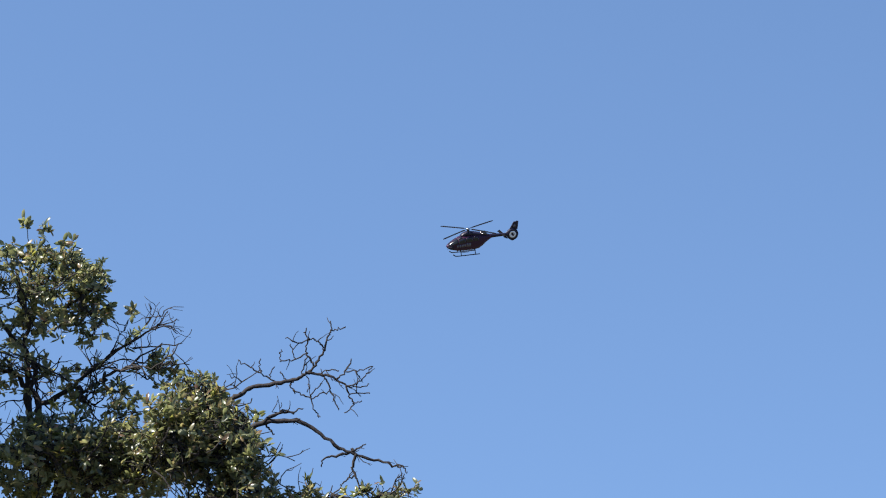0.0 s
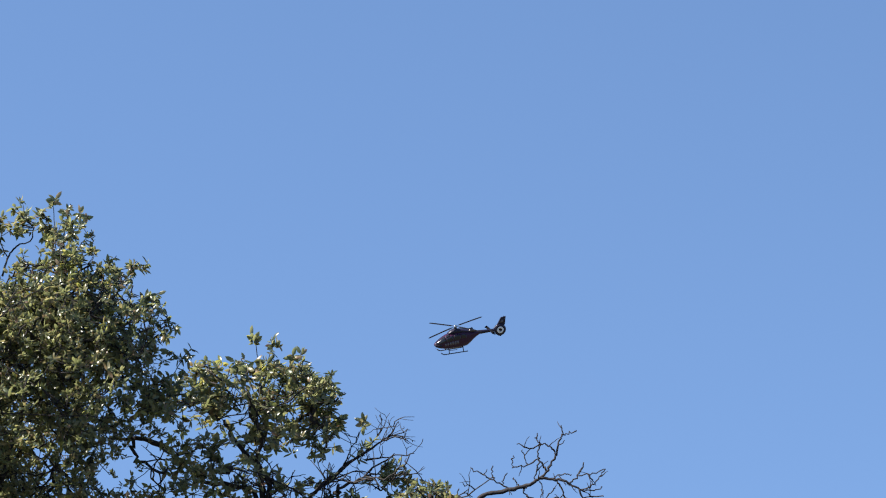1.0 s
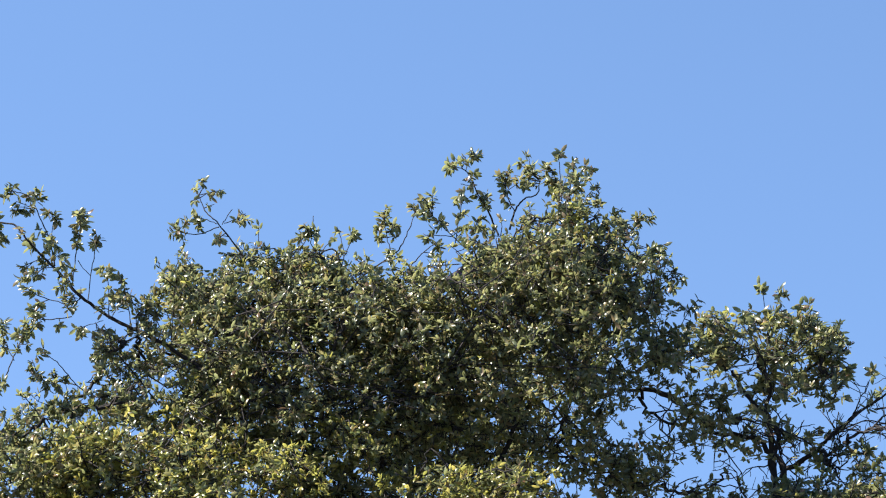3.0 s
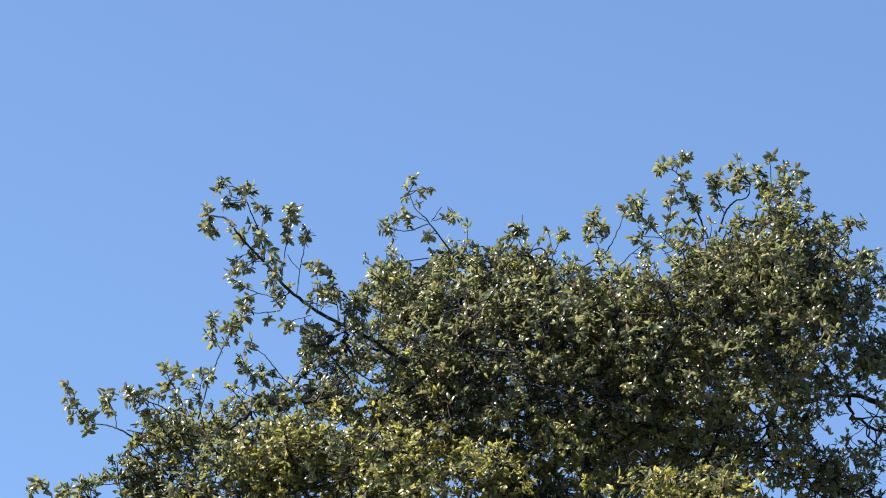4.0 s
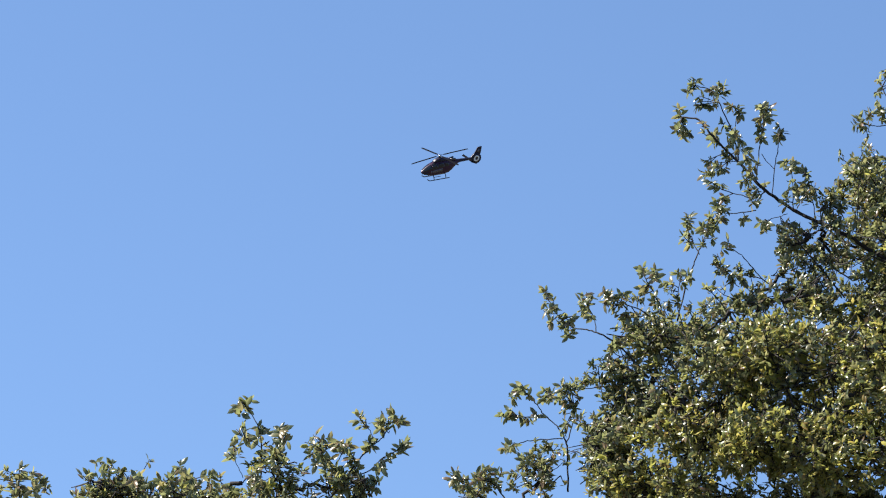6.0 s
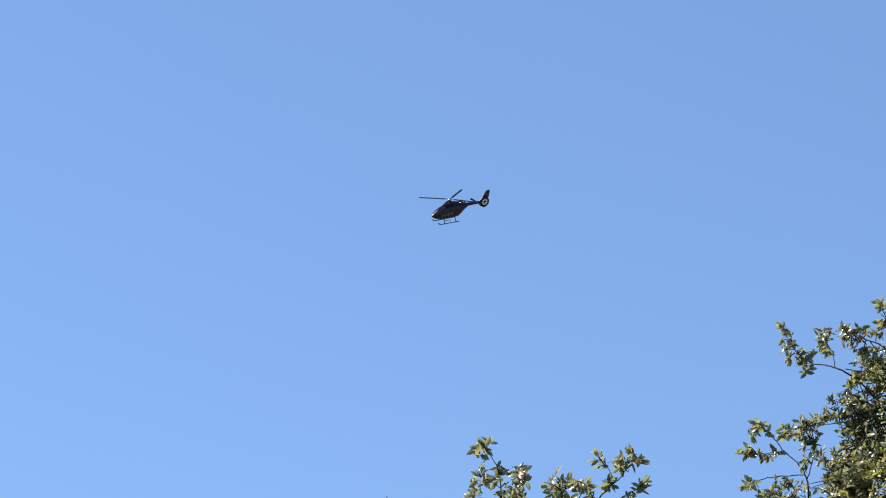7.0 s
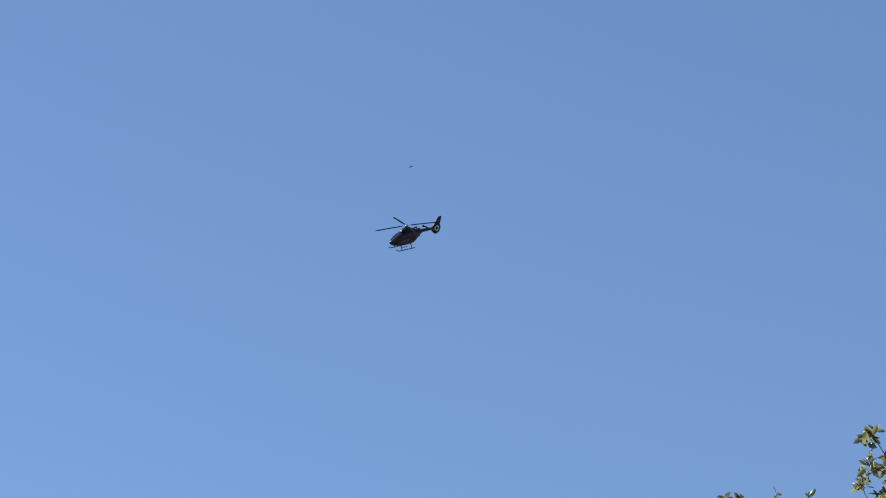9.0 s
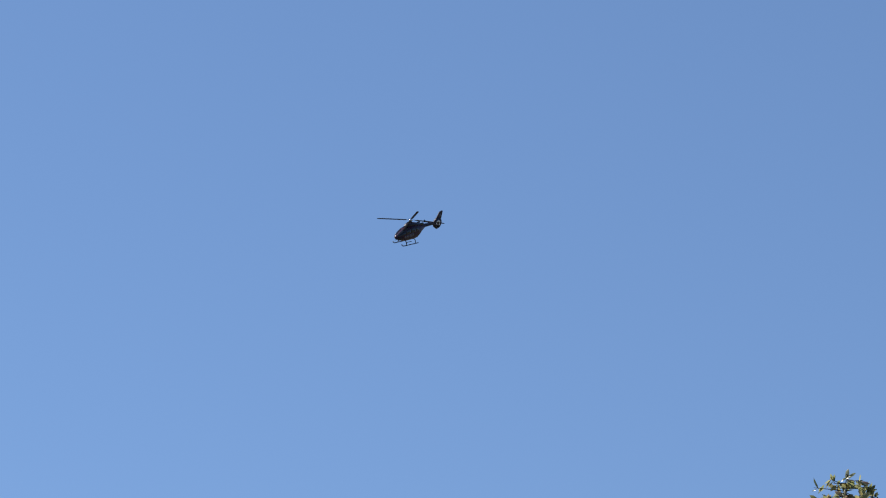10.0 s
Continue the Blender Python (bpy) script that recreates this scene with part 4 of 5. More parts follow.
DEAD_UPPER_CROOK = [
    (8, 20.4, ((-2.05, 7.50), (-2.15, 7.67), (-2.17, 7.84), (-2.12, 7.93))),
    (6, 20.4, ((-2.15, 7.70), (-2.35, 7.60), (-2.59, 7.56))),
    (4, 20.4, ((-2.34, 7.61), (-2.39, 7.72), (-2.42, 7.84))),
    (4, 20.4, ((-2.57, 7.56), (-2.59, 7.67), (-2.57, 7.75))),
    (5, 20.4, ((-2.16, 7.67), (-2.20, 7.53), (-2.24, 7.38))),
]
DEAD_UPPER_TIPS = [
    (6, 20.4, ((-2.64, 7.23), (-2.89, 7.37), (-3.07, 7.46), (-3.26, 7.58))),
    (4, 20.4, ((-2.89, 7.39), (-2.92, 7.50), (-2.90, 7.60))),
    (4, 20.4, ((-2.75, 7.30), (-2.72, 7.39), (-2.67, 7.48))),
    (5, 20.4, ((-2.49, 7.26), (-2.53, 7.34), (-2.59, 7.38))),
    (7, 20.4, ((-2.37, 7.26), (-2.42, 7.18), (-2.34, 7.05))),
    (6, 20.4, ((-2.37, 7.13), (-2.20, 7.03), (-2.09, 6.98), (-2.02, 6.79), (-1.96, 6.68))),
    (5, 20.4, ((-2.09, 6.98), (-1.90, 7.06), (-1.78, 7.11))),
    (5, 20.4, ((-2.11, 7.00), (-2.00, 7.13), (-1.91, 7.22))),
    (7, 20.4, ((-1.88, 7.34), (-1.79, 7.16), (-1.71, 6.94), (-1.64, 6.80))),
    (4, 20.4, ((-2.15, 7.34), (-2.12, 7.21), (-2.15, 7.08))),
]
DEAD_UPPER_SIDE = [
    (7, 20.4, ((-1.70, 7.29), (-1.54, 7.41), (-1.45, 7.62))),
    (5, 20.4, ((-1.54, 7.41), (-1.31, 7.44), (-1.10, 7.50))),
    (6, 20.4, ((-1.50, 7.18), (-1.35, 7.23), (-1.23, 7.35), (-1.11, 7.50))),
    (5, 20.4, ((-1.50, 7.18), (-1.31, 7.17), (-1.16, 7.22))),
    (7, 20.4, ((-1.53, 7.20), (-1.48, 7.02), (-1.41, 6.90), (-1.55, 6.76))),
    (5, 20.4, ((-1.48, 7.06), (-1.31, 7.07), (-1.15, 7.07))),
    (4, 20.4, ((-1.42, 6.91), (-1.35, 6.92), (-1.28, 6.96))),
    (5, 20.4, ((-1.95, 7.36), (-1.79, 7.44), (-1.65, 7.43))),
    (4, 20.4, ((-1.38, 7.43), (-1.33, 7.34), (-1.31, 7.26))),
]
DEAD_LOWER = [
    (24, 20.2, ((-3.88, 6.22), (-3.17, 6.45), (-2.81, 6.59), (-2.32, 6.63), (-2.0, 6.47), (-1.63, 6.2), (-1.32, 6.09), (-0.91, 5.98), (-0.6, 5.92))),
    (16, 20.2, ((-2.86, 6.59), (-2.63, 6.73), (-2.41, 6.77), (-2.21, 6.82))),
    (9, 20.2, ((-2.36, 6.73), (-2.5, 6.79), (-2.63, 6.73))),
    (12, 20.2, ((-1.38, 6.16), (-1.63, 6.08), (-1.86, 6.05), (-1.9, 5.9))),
    (14, 20.2, ((-1.35, 6.11), (-1.41, 5.89), (-1.34, 5.71), (-1.27, 5.52))),
    (8, 20.2, ((-1.38, 5.76), (-1.49, 5.71), (-1.57, 5.64))),
    (9, 20.2, ((-1.44, 6.18), (-1.32, 6.2), (-1.2, 6.27))),
    (7, 20.2, ((-0.69, 5.93), (-0.59, 5.9), (-0.55, 5.81))),
    (8, 20.2, ((-2.81, 6.57), (-2.72, 6.46), (-2.66, 6.41))),
    (10, 20.2, ((-3.08, 6.41), (-2.94, 6.19), (-2.8, 6.14))),
]
EAST_LIMBS = [
    (32, 20.7, ((-6.43, 6.16), (-6.61, 6.87), (-6.49, 7.32), (-6.68, 7.72), (-6.51, 8.17), (-6.46, 8.75))),
    (30, 20.7, ((-6.62, 7.63), (-6.93, 7.95), (-7.19, 8.4))),
    (28, 20.7, ((-6.55, 7.94), (-6.11, 8.29), (-5.74, 8.55))),
    (30, 20.7, ((-6.41, 6.87), (-6.85, 7.32), (-7.48, 7.42), (-8.1, 7.97))),
    (30, 20.7, ((-6.58, 8.03), (-6.73, 8.48), (-6.82, 8.93))),
    (28, 20.7, ((-6.41, 6.78), (-5.96, 7.04), (-5.68, 7.3), (-5.13, 7.74))),
    (30, 20.7, ((-8.1, 7.93), (-8.46, 8.11), (-9.0, 8.12))),
    (55, 20.4, ((-6.01, 5.56), (-5.22, 6.11), (-4.07, 6.39))),
    (40, 20.3, ((-5.22, 5.84), (-4.06, 6.22), (-3.25, 6.14))),
]

EAST_LOW = [
    (-6.47, 5.95, 20.2, 0.36, 0.4, 0.22, 200),
    (-5.35, 5.88, 20.2, 0.3, 0.4, 0.19, 160),
    (-4.06, 6.13, 20.1, 0.24, 0.3, 0.2, 90),
]

make_ground()
make_tree("oak_tree", "evergreen oak with bare dead branches beside the leaves", (-6.2, 20.9), (-6.4, 4.5, 20.7), EAST_CLUMPS + EAST_OUTER_CLUMPS + EAST_LOW, EAST_TOP_BOUGHS + EAST_SIDE_BOUGHS, EAST_LIMBS, BARE_TWIGS, (DEAD_UPPER, DEAD_UPPER_CROOK, DEAD_UPPER_TIPS, DEAD_UPPER_SIDE, DEAD_LOWER), seed=3, trunk_width=0.075, tracery=300, leaf=0.050, tuft=(6, 10, 0.053, 0.2), twins=0.4)
make_tree("oak_tree", "tall dense evergreen oak with sprays of leathery leaves", (-12.0, 20.4), (-11.8, 4.6, 20.2), MIDDLE_BACK + MIDDLE_TOP + MIDDLE_EDGE + MIDDLE_LOW + MIDDLE_SIDE + MIDDLE_FILL, MIDDLE_LEFT_BOUGHS + MIDDLE_LEFT_SPRIGS + MIDDLE_CENTRE_BOUGHS + MIDDLE_CENTRE_SPRIGS + MIDDLE_PEAK_BOUGHS + MIDDLE_CROWN_BOUGHS + MIDDLE_CROWN_SPRIGS + MIDDLE_RIGHT_BOUGHS + SIDE_LIMB_TIP + SIDE_LIMB_BOUGHS + SIDE_LOOSE_BOUGHS + SIDE_LOOSE_SPRIGS + SIDE_INNER_BOUGHS + SIDE_UPRIGHT_BOUGHS + SIDE_UPRIGHT_SPRIGS + LOW_TIP_BOUGHS + LOW_TIP_SPRIGS + LOW_SHOOTS + LOW_EDGE_BOUGHS + LOW_FOOT_BOUGHS, sunlit=MIDDLE_FRONT + MIDDLE_FRONT_LOW + MIDDLE_GOLD, seed=5, trunk_width=0.15, tracery=40)
make_tree("oak_tree", "lower young evergreen oak with loose leafy tips", (-27.0, 18.8), (-27.0, 3.8, 18.7), WEST_CLUMPS, WEST_STEM_BOUGHS + WEST_MIDDLE_BOUGHS + WEST_RIGHT_BOUGHS + WEST_LOW_BOUGHS + WEST_FAR_BOUGHS, seed=8, trunk_width=0.08, tracery=0, leaf=0.047, tuft=(5, 9, 0.057, 0.15), twins=0.25)


# ---- helicopter; x forward, y to its left, z up, from the rotor hub ----
HULL = [(3.08, -2.20, -2.08, 0.05), (2.95, -2.40, -1.96, 0.26), (2.60, -2.62, -1.72, 0.50), (2.10, -2.76, -1.40, 0.68), (1.50, -2.90, -1.08, 0.77), (0.80, -2.95, -0.84, 0.79), (0.0, -2.96, -0.72, 0.79), (-0.8, -2.94, -0.70, 0.78), (-1.4, -2.84, -0.80, 0.75), (-1.9, -2.54, -0.90, 0.64), (-2.4, -2.14, -1.02, 0.48), (-2.9, -1.80, -1.08, 0.35), (-3.2, -1.64, -1.10, 0.30)]
COWL = [(1.10, -0.92, -0.78, 0.26), (0.75, -0.95, -0.50, 0.40), (0.25, -0.95, -0.32, 0.47), (-0.7, -0.98, -0.44, 0.50), (-1.6, -1.05, -0.66, 0.46), (-2.3, -1.12, -0.87, 0.38), (-2.9, -1.20, -1.02, 0.25)]
BOOM = [(-2.8, -1.68, -1.04, 0.31), (-3.5, -1.60, -1.08, 0.26), (-4.5, -1.57, -1.13, 0.21), (-5.7, -1.57, -1.19, 0.17)]


def section(table, x):
    xs = [r[0] for r in table][::-1]
    return [float(np.interp(x, xs, [r[k] for r in table][::-1])) for k in (1, 2, 3)]


def skin(table, x, angle, proud=0.0, power=2.5):
    """A point of a lofted shell; angle 0 is its left flank, 90 its top."""
    low, top, half = section(table, x)
    c, s = math.cos(radians(angle)), math.sin(radians(angle))
    y = (half + proud) * math.copysign(abs(c) ** (2 / power), c)
    z = (low + top) / 2 + ((top - low) / 2 + proud) * math.copysign(abs(s) ** (2 / power), s)
    return Vector((x, y, z))


def loft(table, n=28, steps=3, power=2.5):
    bm = bmesh.new()
    xs = []
    for a, b2 in zip(table, table[1:]):
        xs += [a[0] + (b2[0] - a[0]) * k / steps for k in range(steps)]
    xs.append(table[-1][0])
    rows = [[bm.verts.new(skin(table, x, 360 * k / n, 0, power)) for k in range(n)] for x in xs]
    for a, b2 in zip(rows, rows[1:]):
        for k in range(n):
            bm.faces.new((a[k], a[(k + 1) % n], b2[(k + 1) % n], b2[k]))
    bm.faces.new(rows[0][::-1])
    bm.faces.new(rows[-1])
    bmesh.ops.recalc_face_normals(bm, faces=bm.faces)
    return bm


def panel(table, x0, x1, a0, a1, proud=0.018, nx=6, na=6, slant=0.0):
    """A curved plate that lies on a shell, with thickness."""
    bm = bmesh.new()
    grids = []
    for lift in (proud, -0.02):
        grids.append([[bm.verts.new(skin(table, x0 + (x1 - x0) * i / nx + slant * j / na, a0 + (a1 - a0) * j / na, lift)) for j in range(na + 1)] for i in range(nx + 1)])
    g, h = grids
    for i in range(nx):
        for j in range(na):
            bm.faces.new((g[i][j], g[i + 1][j], g[i + 1][j + 1], g[i][j + 1]))
    ring = [(i, 0) for i in range(nx)] + [(nx, j) for j in range(na)] + [(i, na) for i in range(nx, 0, -1)] + [(0, j) for j in range(na, 0, -1)]
    for (i, j), (k, m) in zip(ring, ring[1:] + ring[:1]):
        bm.faces.new((g[i][j], h[i][j], h[k][m], g[k][m]))
    bmesh.ops.recalc_face_normals(bm, faces=bm.faces)
    return bm


def slab(outline, thick, axis="y", bevel=0.02, at=0.0):
    """A plate with the given outline in x and z, or x and y, with rounded edges."""
    bm = bmesh.new()
    lift = lambda p, d: (p[0], at + d, p[1]) if axis == "y" else (p[0], p[1], at + d)
    lo, hi = [bm.verts.new(lift(p, -thick / 2)) for p in outline], [bm.verts.new(lift(p, thick / 2)) for p in outline]
    n = len(outline)
    bm.faces.new(lo)
    bm.faces.new(hi[::-1])
    for k in range(n):
        bm.faces.new((lo[k], hi[k], hi[(k + 1) % n], lo[(k + 1) % n]))
    bmesh.ops.recalc_face_normals(bm, faces=bm.faces)
    if bevel:
        bmesh.ops.bevel(bm, geom=bm.edges[:], offset=bevel, segments=2, affect="EDGES", profile=0.6)
    return bm


def pipe(pts, r0, r1=None, sides=8):
    s = Soup()
    s.tube(pts, r0, r0 if r1 is None else r1, sides)
    bm = bmesh.new()
    vs = [bm.verts.new(p) for p in s.v]
    for f in s.f:
        bm.faces.new([vs[i] for i in f])
    return bm


def ring(cx, cz, inner, outer, y0, y1, n=36):
    """An upright ring round an axis along y."""
    bm = bmesh.new()
    loops = []
    for r, y in ((inner, y0), (outer, y0), (outer, y1), (inner, y1)):
        loops.append([bm.verts.new((cx + r * math.cos(2 * math.pi * k / n), y, cz + r * math.sin(2 * math.pi * k / n))) for k in range(n)])
    for a, b2 in zip(loops, loops[1:] + loops[:1]):
        for k in range(n):
            bm.faces.new((a[k], a[(k + 1) % n], b2[(k + 1) % n], b2[k]))
    bmesh.ops.recalc_face_normals(bm, faces=bm.faces)
    return bm


def make_helicopter():
    heli = tagged(new("helicopter"), "dark red and navy helicopter with white tail ring, banking in flight", "helicopter")
    hull = part("fuselage", loft(HULL), RED, heli, "dark red painted cabin")
    part("engine_cowling", loft(COWL, 24), NAVY, heli, "dark engine cowling")
    boom = part("tail_boom", loft(BOOM, 20, 4, 2.0), NAVY, heli, "dark navy tail boom")
    part("nose_cap", panel(HULL, 3.06, 2.2, -88, 2, 0.012, 8, 10), NAVY, hull, "dark navy nose")
    part("nose_cap", panel(HULL, 3.06, 2.2, 178, 268, 0.012, 8, 10), NAVY, hull, "dark navy nose")
    for s in (0, 1):
        side = lambda a0, a1: (a0, a1) if not s else (180 - a1, 180 - a0)
        part("windscreen", panel(HULL, 2.86, 1.62, *side(14, 84), 0.02, 8, 8), GLASS, heli, "tinted curved windscreen pane")
        part("roof_window", panel(HULL, 1.5, 1.0, *side(52, 80), 0.02), GLASS, heli)
        part("front_window", panel(HULL, 1.52, 0.62, *side(9, 46), 0.02), GLASS, heli, "tinted door window")
        part("rear_window", panel(HULL, 0.48, -0.42, *side(8, 42), 0.02), GLASS, heli)
        part("cabin_window", panel(HULL, -0.58, -1.25, *side(10, 38), 0.02), GLASS, heli)
        for k in range(6):
            part("lettering_bar", panel(HULL, 1.80 - 0.34 * k, 1.80 - 0.34 * k - 0.25, *side(-16, 2), 0.008, 2, 2), PALE, hull, "pale unreadable lettering")
        y = 0.24 if not s else -0.24
        part("exhaust_pipe", pipe([(-1.7, y, -0.86), (-2.2, y * 1.25, -0.84), (-2.5, y * 1.6, -0.80)], 0.15, 0.17, 14), EXHAUST, heli, "bare steel exhaust pipe")
        y = 0.84 if not s else -0.84
        skid = part("landing_skid", pipe(curve([(-1.35, y, -3.42), (0.2, y, -3.42), (1.8, y, -3.42), (2.15, y, -3.33), (2.4, y * 0.98, -3.14)], 4), 0.068), DARK, heli, "dark tubular landing skid")
        part("step", slab([(0.1, y * 0.86 - 0.07), (1.3, y * 0.86 - 0.07), (1.3, y * 0.86 + 0.07), (0.1, y * 0.86 + 0.07)], 0.03, "z", 0.008, -3.02), GREY, skid)
        y = 1.32 if not s else -1.32
        part("end_plate", slab([(-4.6, -1.32), (-4.84, -1.10), (-4.98, -1.10), (-5.02, -1.3), (-5.22, -1.52), (-5.06, -1.54)], 0.05, "y", 0.02, y), BLADE, heli, "dark tailplane end plate")
    for x in (1.25, -0.75):
        part("cross_tube", pipe(curve([(x, -0.84, -3.40), (x, -0.74, -3.10), (x, -0.5, -2.84), (x, 0.5, -2.84), (x, 0.74, -3.10), (x, 0.84, -3.40)], 4), 0.06), DARK, heli)
    part("tailplane", slab([(-4.62, -1.32), (-4.62, 1.32), (-5.05, 1.32), (-5.05, -1.32)], 0.07, "z", 0.025, -1.24), BLADE, heli, "dark tailplane")
    # ducted tail rotor in the fin
    cx, cz = -6.28, -1.42
    duct = part("tail_duct", ring(cx, cz, 0.26, 0.80, -0.17, 0.17), NAVY, heli, "navy ring-shaped tail duct")
    for y in (0.172, -0.19):
        part("white_ring", ring(cx, cz, 0.25, 0.47, y, y + 0.018), WHITE, duct, "white painted ring round the tail fan")
    fan = part("tail_fan", pipe([(cx, -0.10, cz), (cx, 0.10, cz)], 0.15, 0.15, 16), DARK, duct)
    for k in range(8):
        a = 2 * math.pi * k / 8
        d, q = Vector((math.cos(a), 0, math.sin(a))), Vector((-math.sin(a), 0.5, math.cos(a))).normalized()
        bm = bmesh.new()
        o = Vector((cx, 0, cz))
        vs = [bm.verts.new(o + d * r + q * w + Vector((0, h, 0))) for h in (-0.008, 0.008) for r, w in ((0.09, -0.03), (0.30, -0.06), (0.30, 0.06), (0.09, 0.05))]
        for f in ((0, 1, 2, 3), (7, 6, 5, 4), (0, 4, 5, 1), (1, 5, 6, 2), (2, 6, 7, 3), (3, 7, 4, 0)):
            bm.faces.new([vs[i] for i in f])
        part("fan_blade", bm, DARK, fan, smooth=False)
    fin = part("tail_fin", slab([(-5.32, -1.16), (-5.85, -0.74), (-6.44, 0.28), (-7.14, 0.34), (-7.08, -0.2), (-7.0, -0.78), (-6.6, -0.98), (-6.0, -0.8)], 0.16, "y", 0.04), NAVY, heli, "swept navy tail fin")
    part("tail_fin_lower", slab([(-5.7, -1.95), (-6.55, -1.85), (-6.95, -1.2), (-7.1, -1.5), (-6.75, -2.1), (-6.35, -2.36), (-6.05, -2.25)], 0.14, "y", 0.035), NAVY, heli)
    for y in (0.084, -0.084):
        part("fin_emblem", slab([(-6.30, -0.42), (-6.50, -0.08), (-6.72, -0.08), (-6.70, -0.42)], 0.012, "y", 0.0, y), PALE, fin, "pale emblem on the fin")
    part("wire_cutter", pipe([(2.75, 0, -2.5), (2.95, 0, -2.72)], 0.03, 0.015), DARK, heli)
    part("beacon", pipe([(-6.85, 0, 0.32), (-6.85, 0, 0.44)], 0.05, 0.03), DARK, heli)
    part("mast", pipe([(0, 0, -0.45), (0, 0, -0.2), (0, 0, -0.02)], 0.24, 0.12, 14), DARK, heli)
    rotor = part("rotor", pipe([(0, 0, -0.09), (0, 0, 0.10)], 0.26, 0.20, 18), STEEL, heli, "steel rotor hub with four blades")
    for k in range(4):
        bm = bmesh.new()
        rows = []
        for r, chord, drop in ((0.18, 0.10, 0), (0.5, 0.12, -0.01), (0.85, 0.38, -0.03), (2.6, 0.38, -0.08), (4.6, 0.38, -0.15), (4.95, 0.25, -0.17)):
            rows.append([bm.verts.new((r, chord * w, drop + h * chord * 0.32)) for w, h in ((0.5, 0), (0.2, 0.55), (-0.2, 0.5), (-0.5, 0), (-0.2, -0.4), (0.2, -0.45))])
        for a, b2 in zip(rows, rows[1:]):
            for j in range(6):
                bm.faces.new((a[j], a[(j + 1) % 6], b2[(j + 1) % 6], b2[j]))
        bm.faces.new(rows[0][::-1])
        bm.faces.new(rows[-1])
        bmesh.ops.recalc_face_normals(bm, faces=bm.faces)
        bmesh.ops.rotate(bm, verts=bm.verts, cent=(0, 0, 0), matrix=Matrix.Rotation(k * math.pi / 2, 3, "Z"))
        part("rotor_blade", bm, BLADE, rotor, smooth=False)
    return heli, rotor


helicopter, rotor = make_helicopter()


# ---- a small insect that crosses the sky ----
def make_insect():
    bug = tagged(new("flying_insect"), "small dark flying insect high above the trees", "insect")
    for nm, at, size in (("abdomen", (-0.004, 0, 0), (0.005, 0.0028, 0.0028)), ("thorax", (0.002, 0, 0), (0.0035, 0.003, 0.003)), ("head", (0.0065, 0, 0), (0.002, 0.0022, 0.0022))):
        bm = bmesh.new()
        bmesh.ops.create_uvsphere(bm, u_segments=12, v_segments=8, radius=1.0)
        bmesh.ops.transform(bm, matrix=Matrix.Translation(at) @ Matrix.Diagonal((*size, 1)), verts=bm.verts)
        part(nm, bm, FUZZ, bug)
    for s in (1, -1):
        part("wing", slab([(0.003, 0.002 * s), (0.002, 0.010 * s), (-0.003, 0.012 * s), (-0.004, 0.007 * s)], 0.0003, "z", 0.0, 0.0025), WING, bug, smooth=False)
    return bug


insect = make_insect()


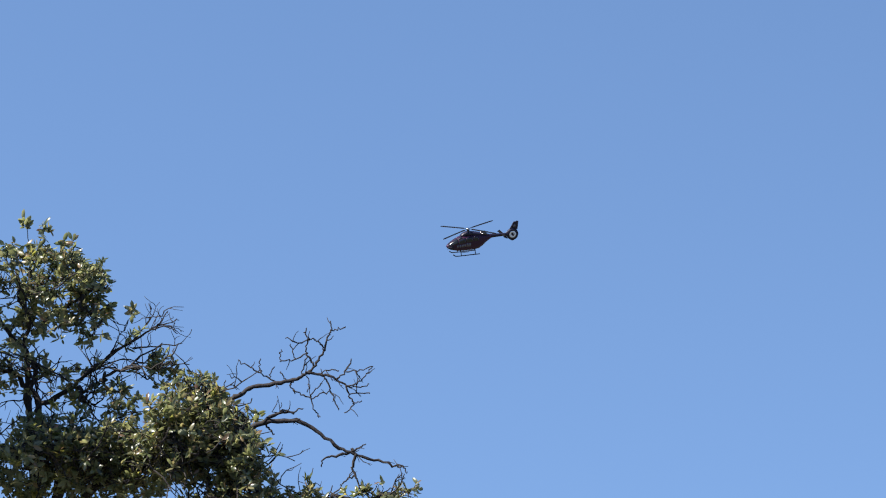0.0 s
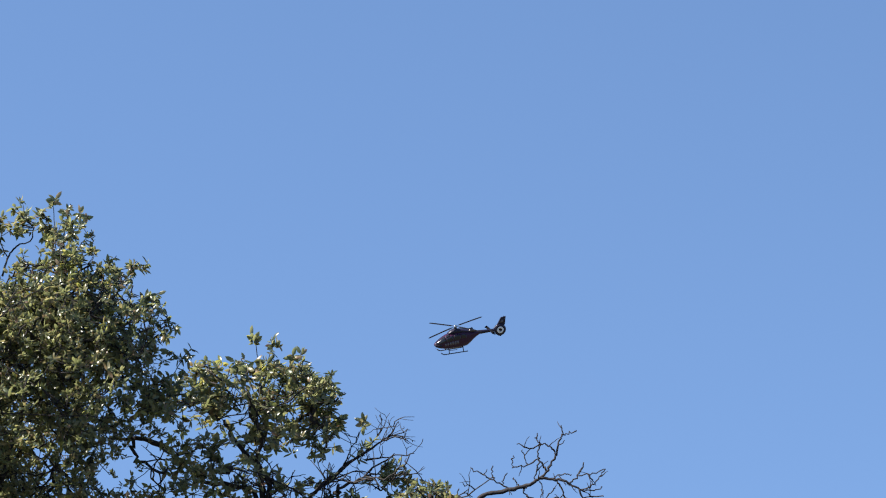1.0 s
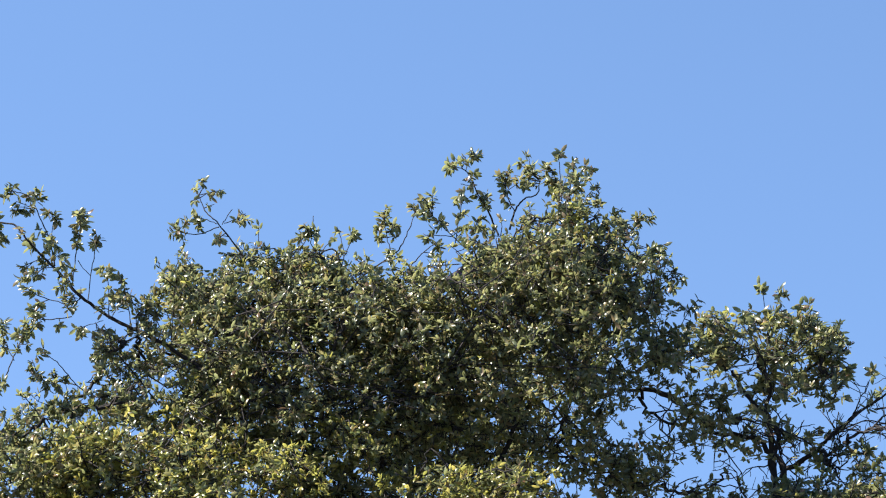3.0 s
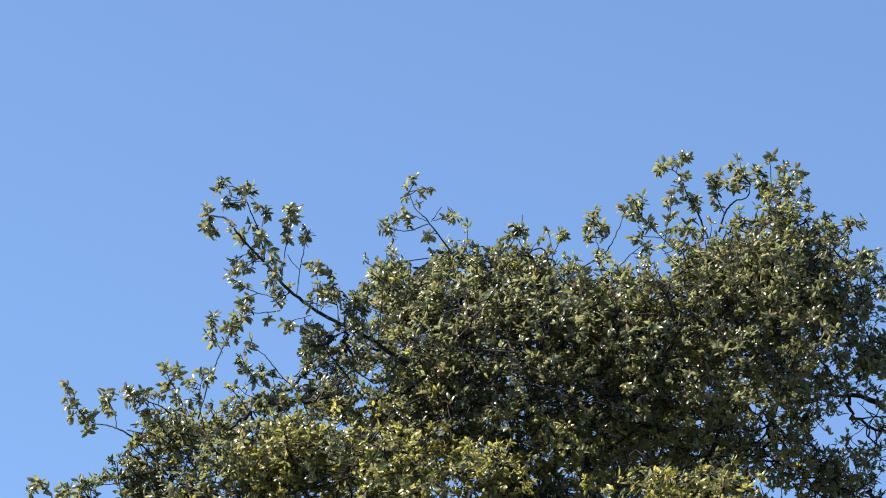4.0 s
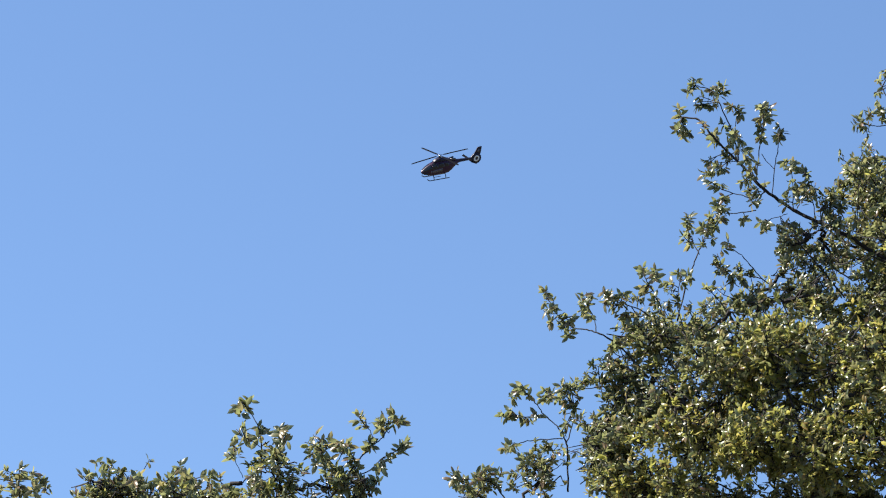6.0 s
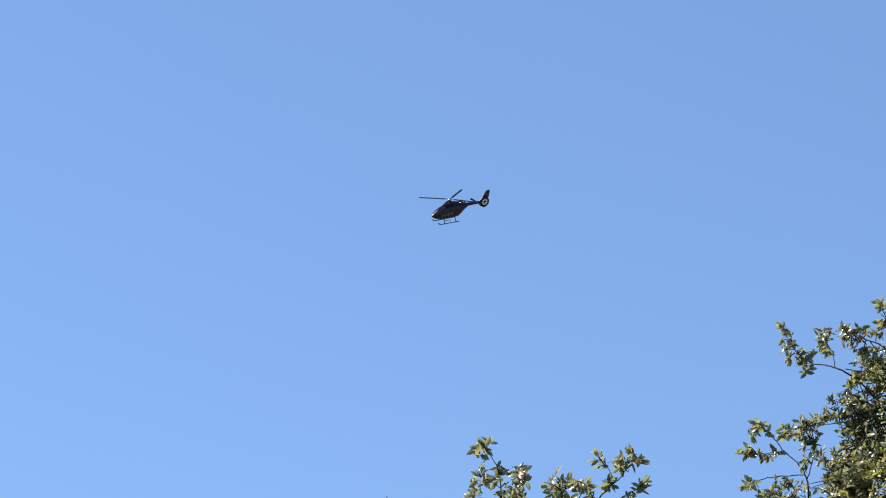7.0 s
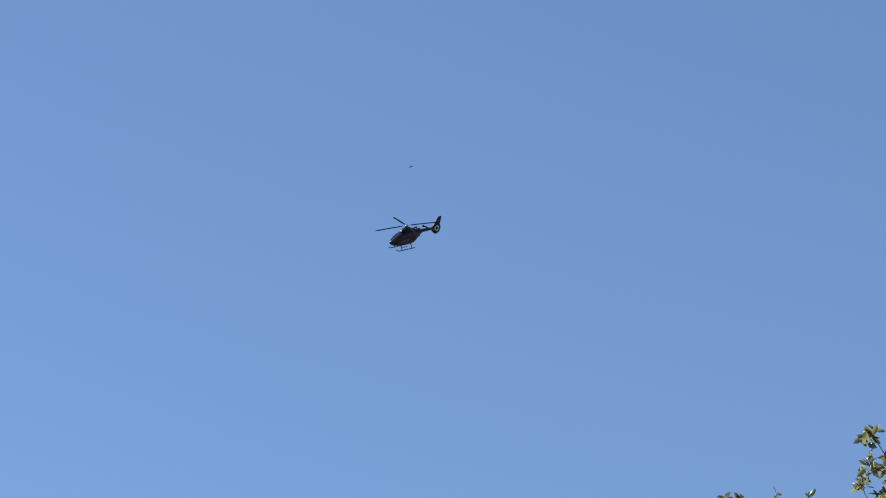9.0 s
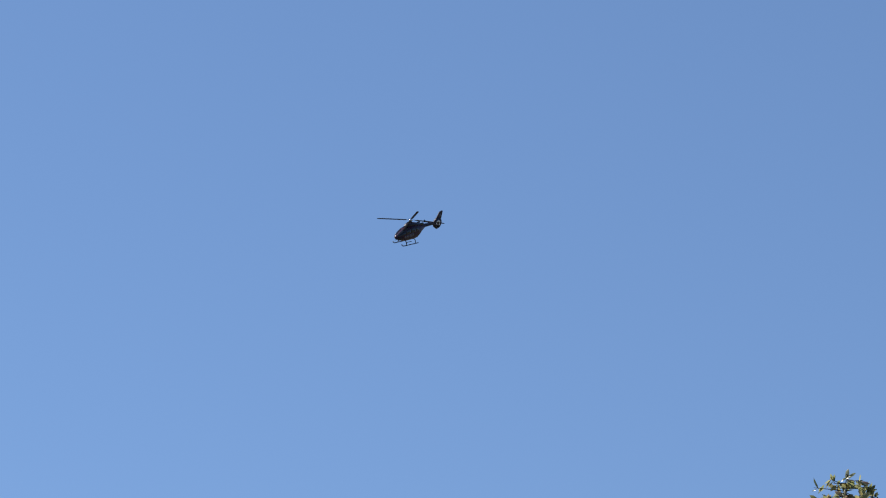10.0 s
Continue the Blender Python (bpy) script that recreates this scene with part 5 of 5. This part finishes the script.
# the flight: seconds, place of the rotor hub from the standpoint, heading, nose-down pitch, bank
FLIGHT = [
    (0.0, 3.37, 475.19, 81.23, 196.54, 9.28, -26.29),
    (0.5, -12.70, 471.32, 81.29, 198.60, 9.79, -27.15),
    (1.0, -28.35, 470.00, 81.53, 200.79, 10.28, -27.91),
    (1.5, -45.01, 470.45, 82.52, 203.10, 10.75, -28.55),
    (2.0, -61.93, 472.10, 84.19, 205.55, 11.19, -29.08),
    (2.5, -79.20, 474.63, 85.62, 208.14, 11.62, -29.50),
    (3.0, -96.73, 477.45, 87.23, 210.86, 12.01, -29.81),
    (3.5, -114.42, 480.19, 88.71, 213.72, 12.39, -30.01),
    (4.0, -132.17, 482.46, 90.21, 216.72, 12.75, -30.10),
    (4.5, -149.87, 483.99, 91.38, 219.87, 13.08, -30.07),
    (5.0, -167.42, 484.51, 92.30, 223.17, 13.39, -29.94),
    (5.5, -185.72, 483.33, 93.18, 226.62, 13.68, -29.69),
    (6.0, -202.70, 481.06, 93.64, 230.22, 13.94, -29.33),
    (6.5, -219.16, 477.24, 93.85, 233.98, 14.18, -28.86),
    (7.0, -234.84, 471.87, 93.68, 237.90, 14.40, -28.28),
    (7.5, -249.76, 464.95, 92.63, 241.97, 14.60, -27.59),
    (8.0, -263.06, 456.78, 91.50, 246.22, 14.78, -26.78),
    (8.5, -274.51, 447.53, 90.32, 250.63, 14.93, -25.87),
    (9.0, -286.03, 436.25, 88.28, 255.21, 15.06, -24.84),
    (9.5, -294.92, 424.57, 85.87, 259.96, 15.17, -23.70),
    (10.0, -302.82, 411.58, 83.07, 264.89, 15.25, -22.46),
]
# the rotor: seconds, degrees turned
TURNS = [(0.0, 29.5), (0.5, 1244.0), (1.0, 2454.5), (1.5, 3670.0), (2.0, 4895.0), (5.0, 11972.0), (5.5, 13127.0), (7.0, 16685.0), (7.5, 17838.5), (8.0, 18996.5), (8.5, 20152.5), (9.0, 21309.0), (9.5, 22454.5), (10.0, 23608.0)]
BUZZ = [(0, -95.99, 3.99), (8.5, -36.36, 10.15), (8.8, -34.58, 10.18), (8.9, -33.89, 10.35), (9.0, -33.17, 10.54), (9.1, -32.51, 10.95), (9.2, -32.05, 11.43), (9.5, -31.90, 12.96), (10, -31.60, 15.53)]


def motions():
    walk(helicopter, [(t, pose(x, y, z + EYE.z, roll, pitch, heading)) for t, x, y, z, heading, pitch, roll in FLIGHT])
    # the rotor turns at about 395 revolutions a minute, its disc tilted to fit the camera's view
    tilt = pose(0, 0, 0, 5, 4, 0)
    ts, turns = [r[0] for r in TURNS], [r[1] for r in TURNS]
    walk(rotor, [(k / FPS, tilt @ pose(0, 0, 0, 0, 0, float(np.interp(k / FPS, ts, turns)))) for k in range(10 * FPS + 1)])
    walk(insect, [(t, Matrix.Translation(spot(b2, e2, 15.0)) @ pose(0, 0, 0, 0, -15, 20)) for t, b2, e2 in BUZZ])


motions()
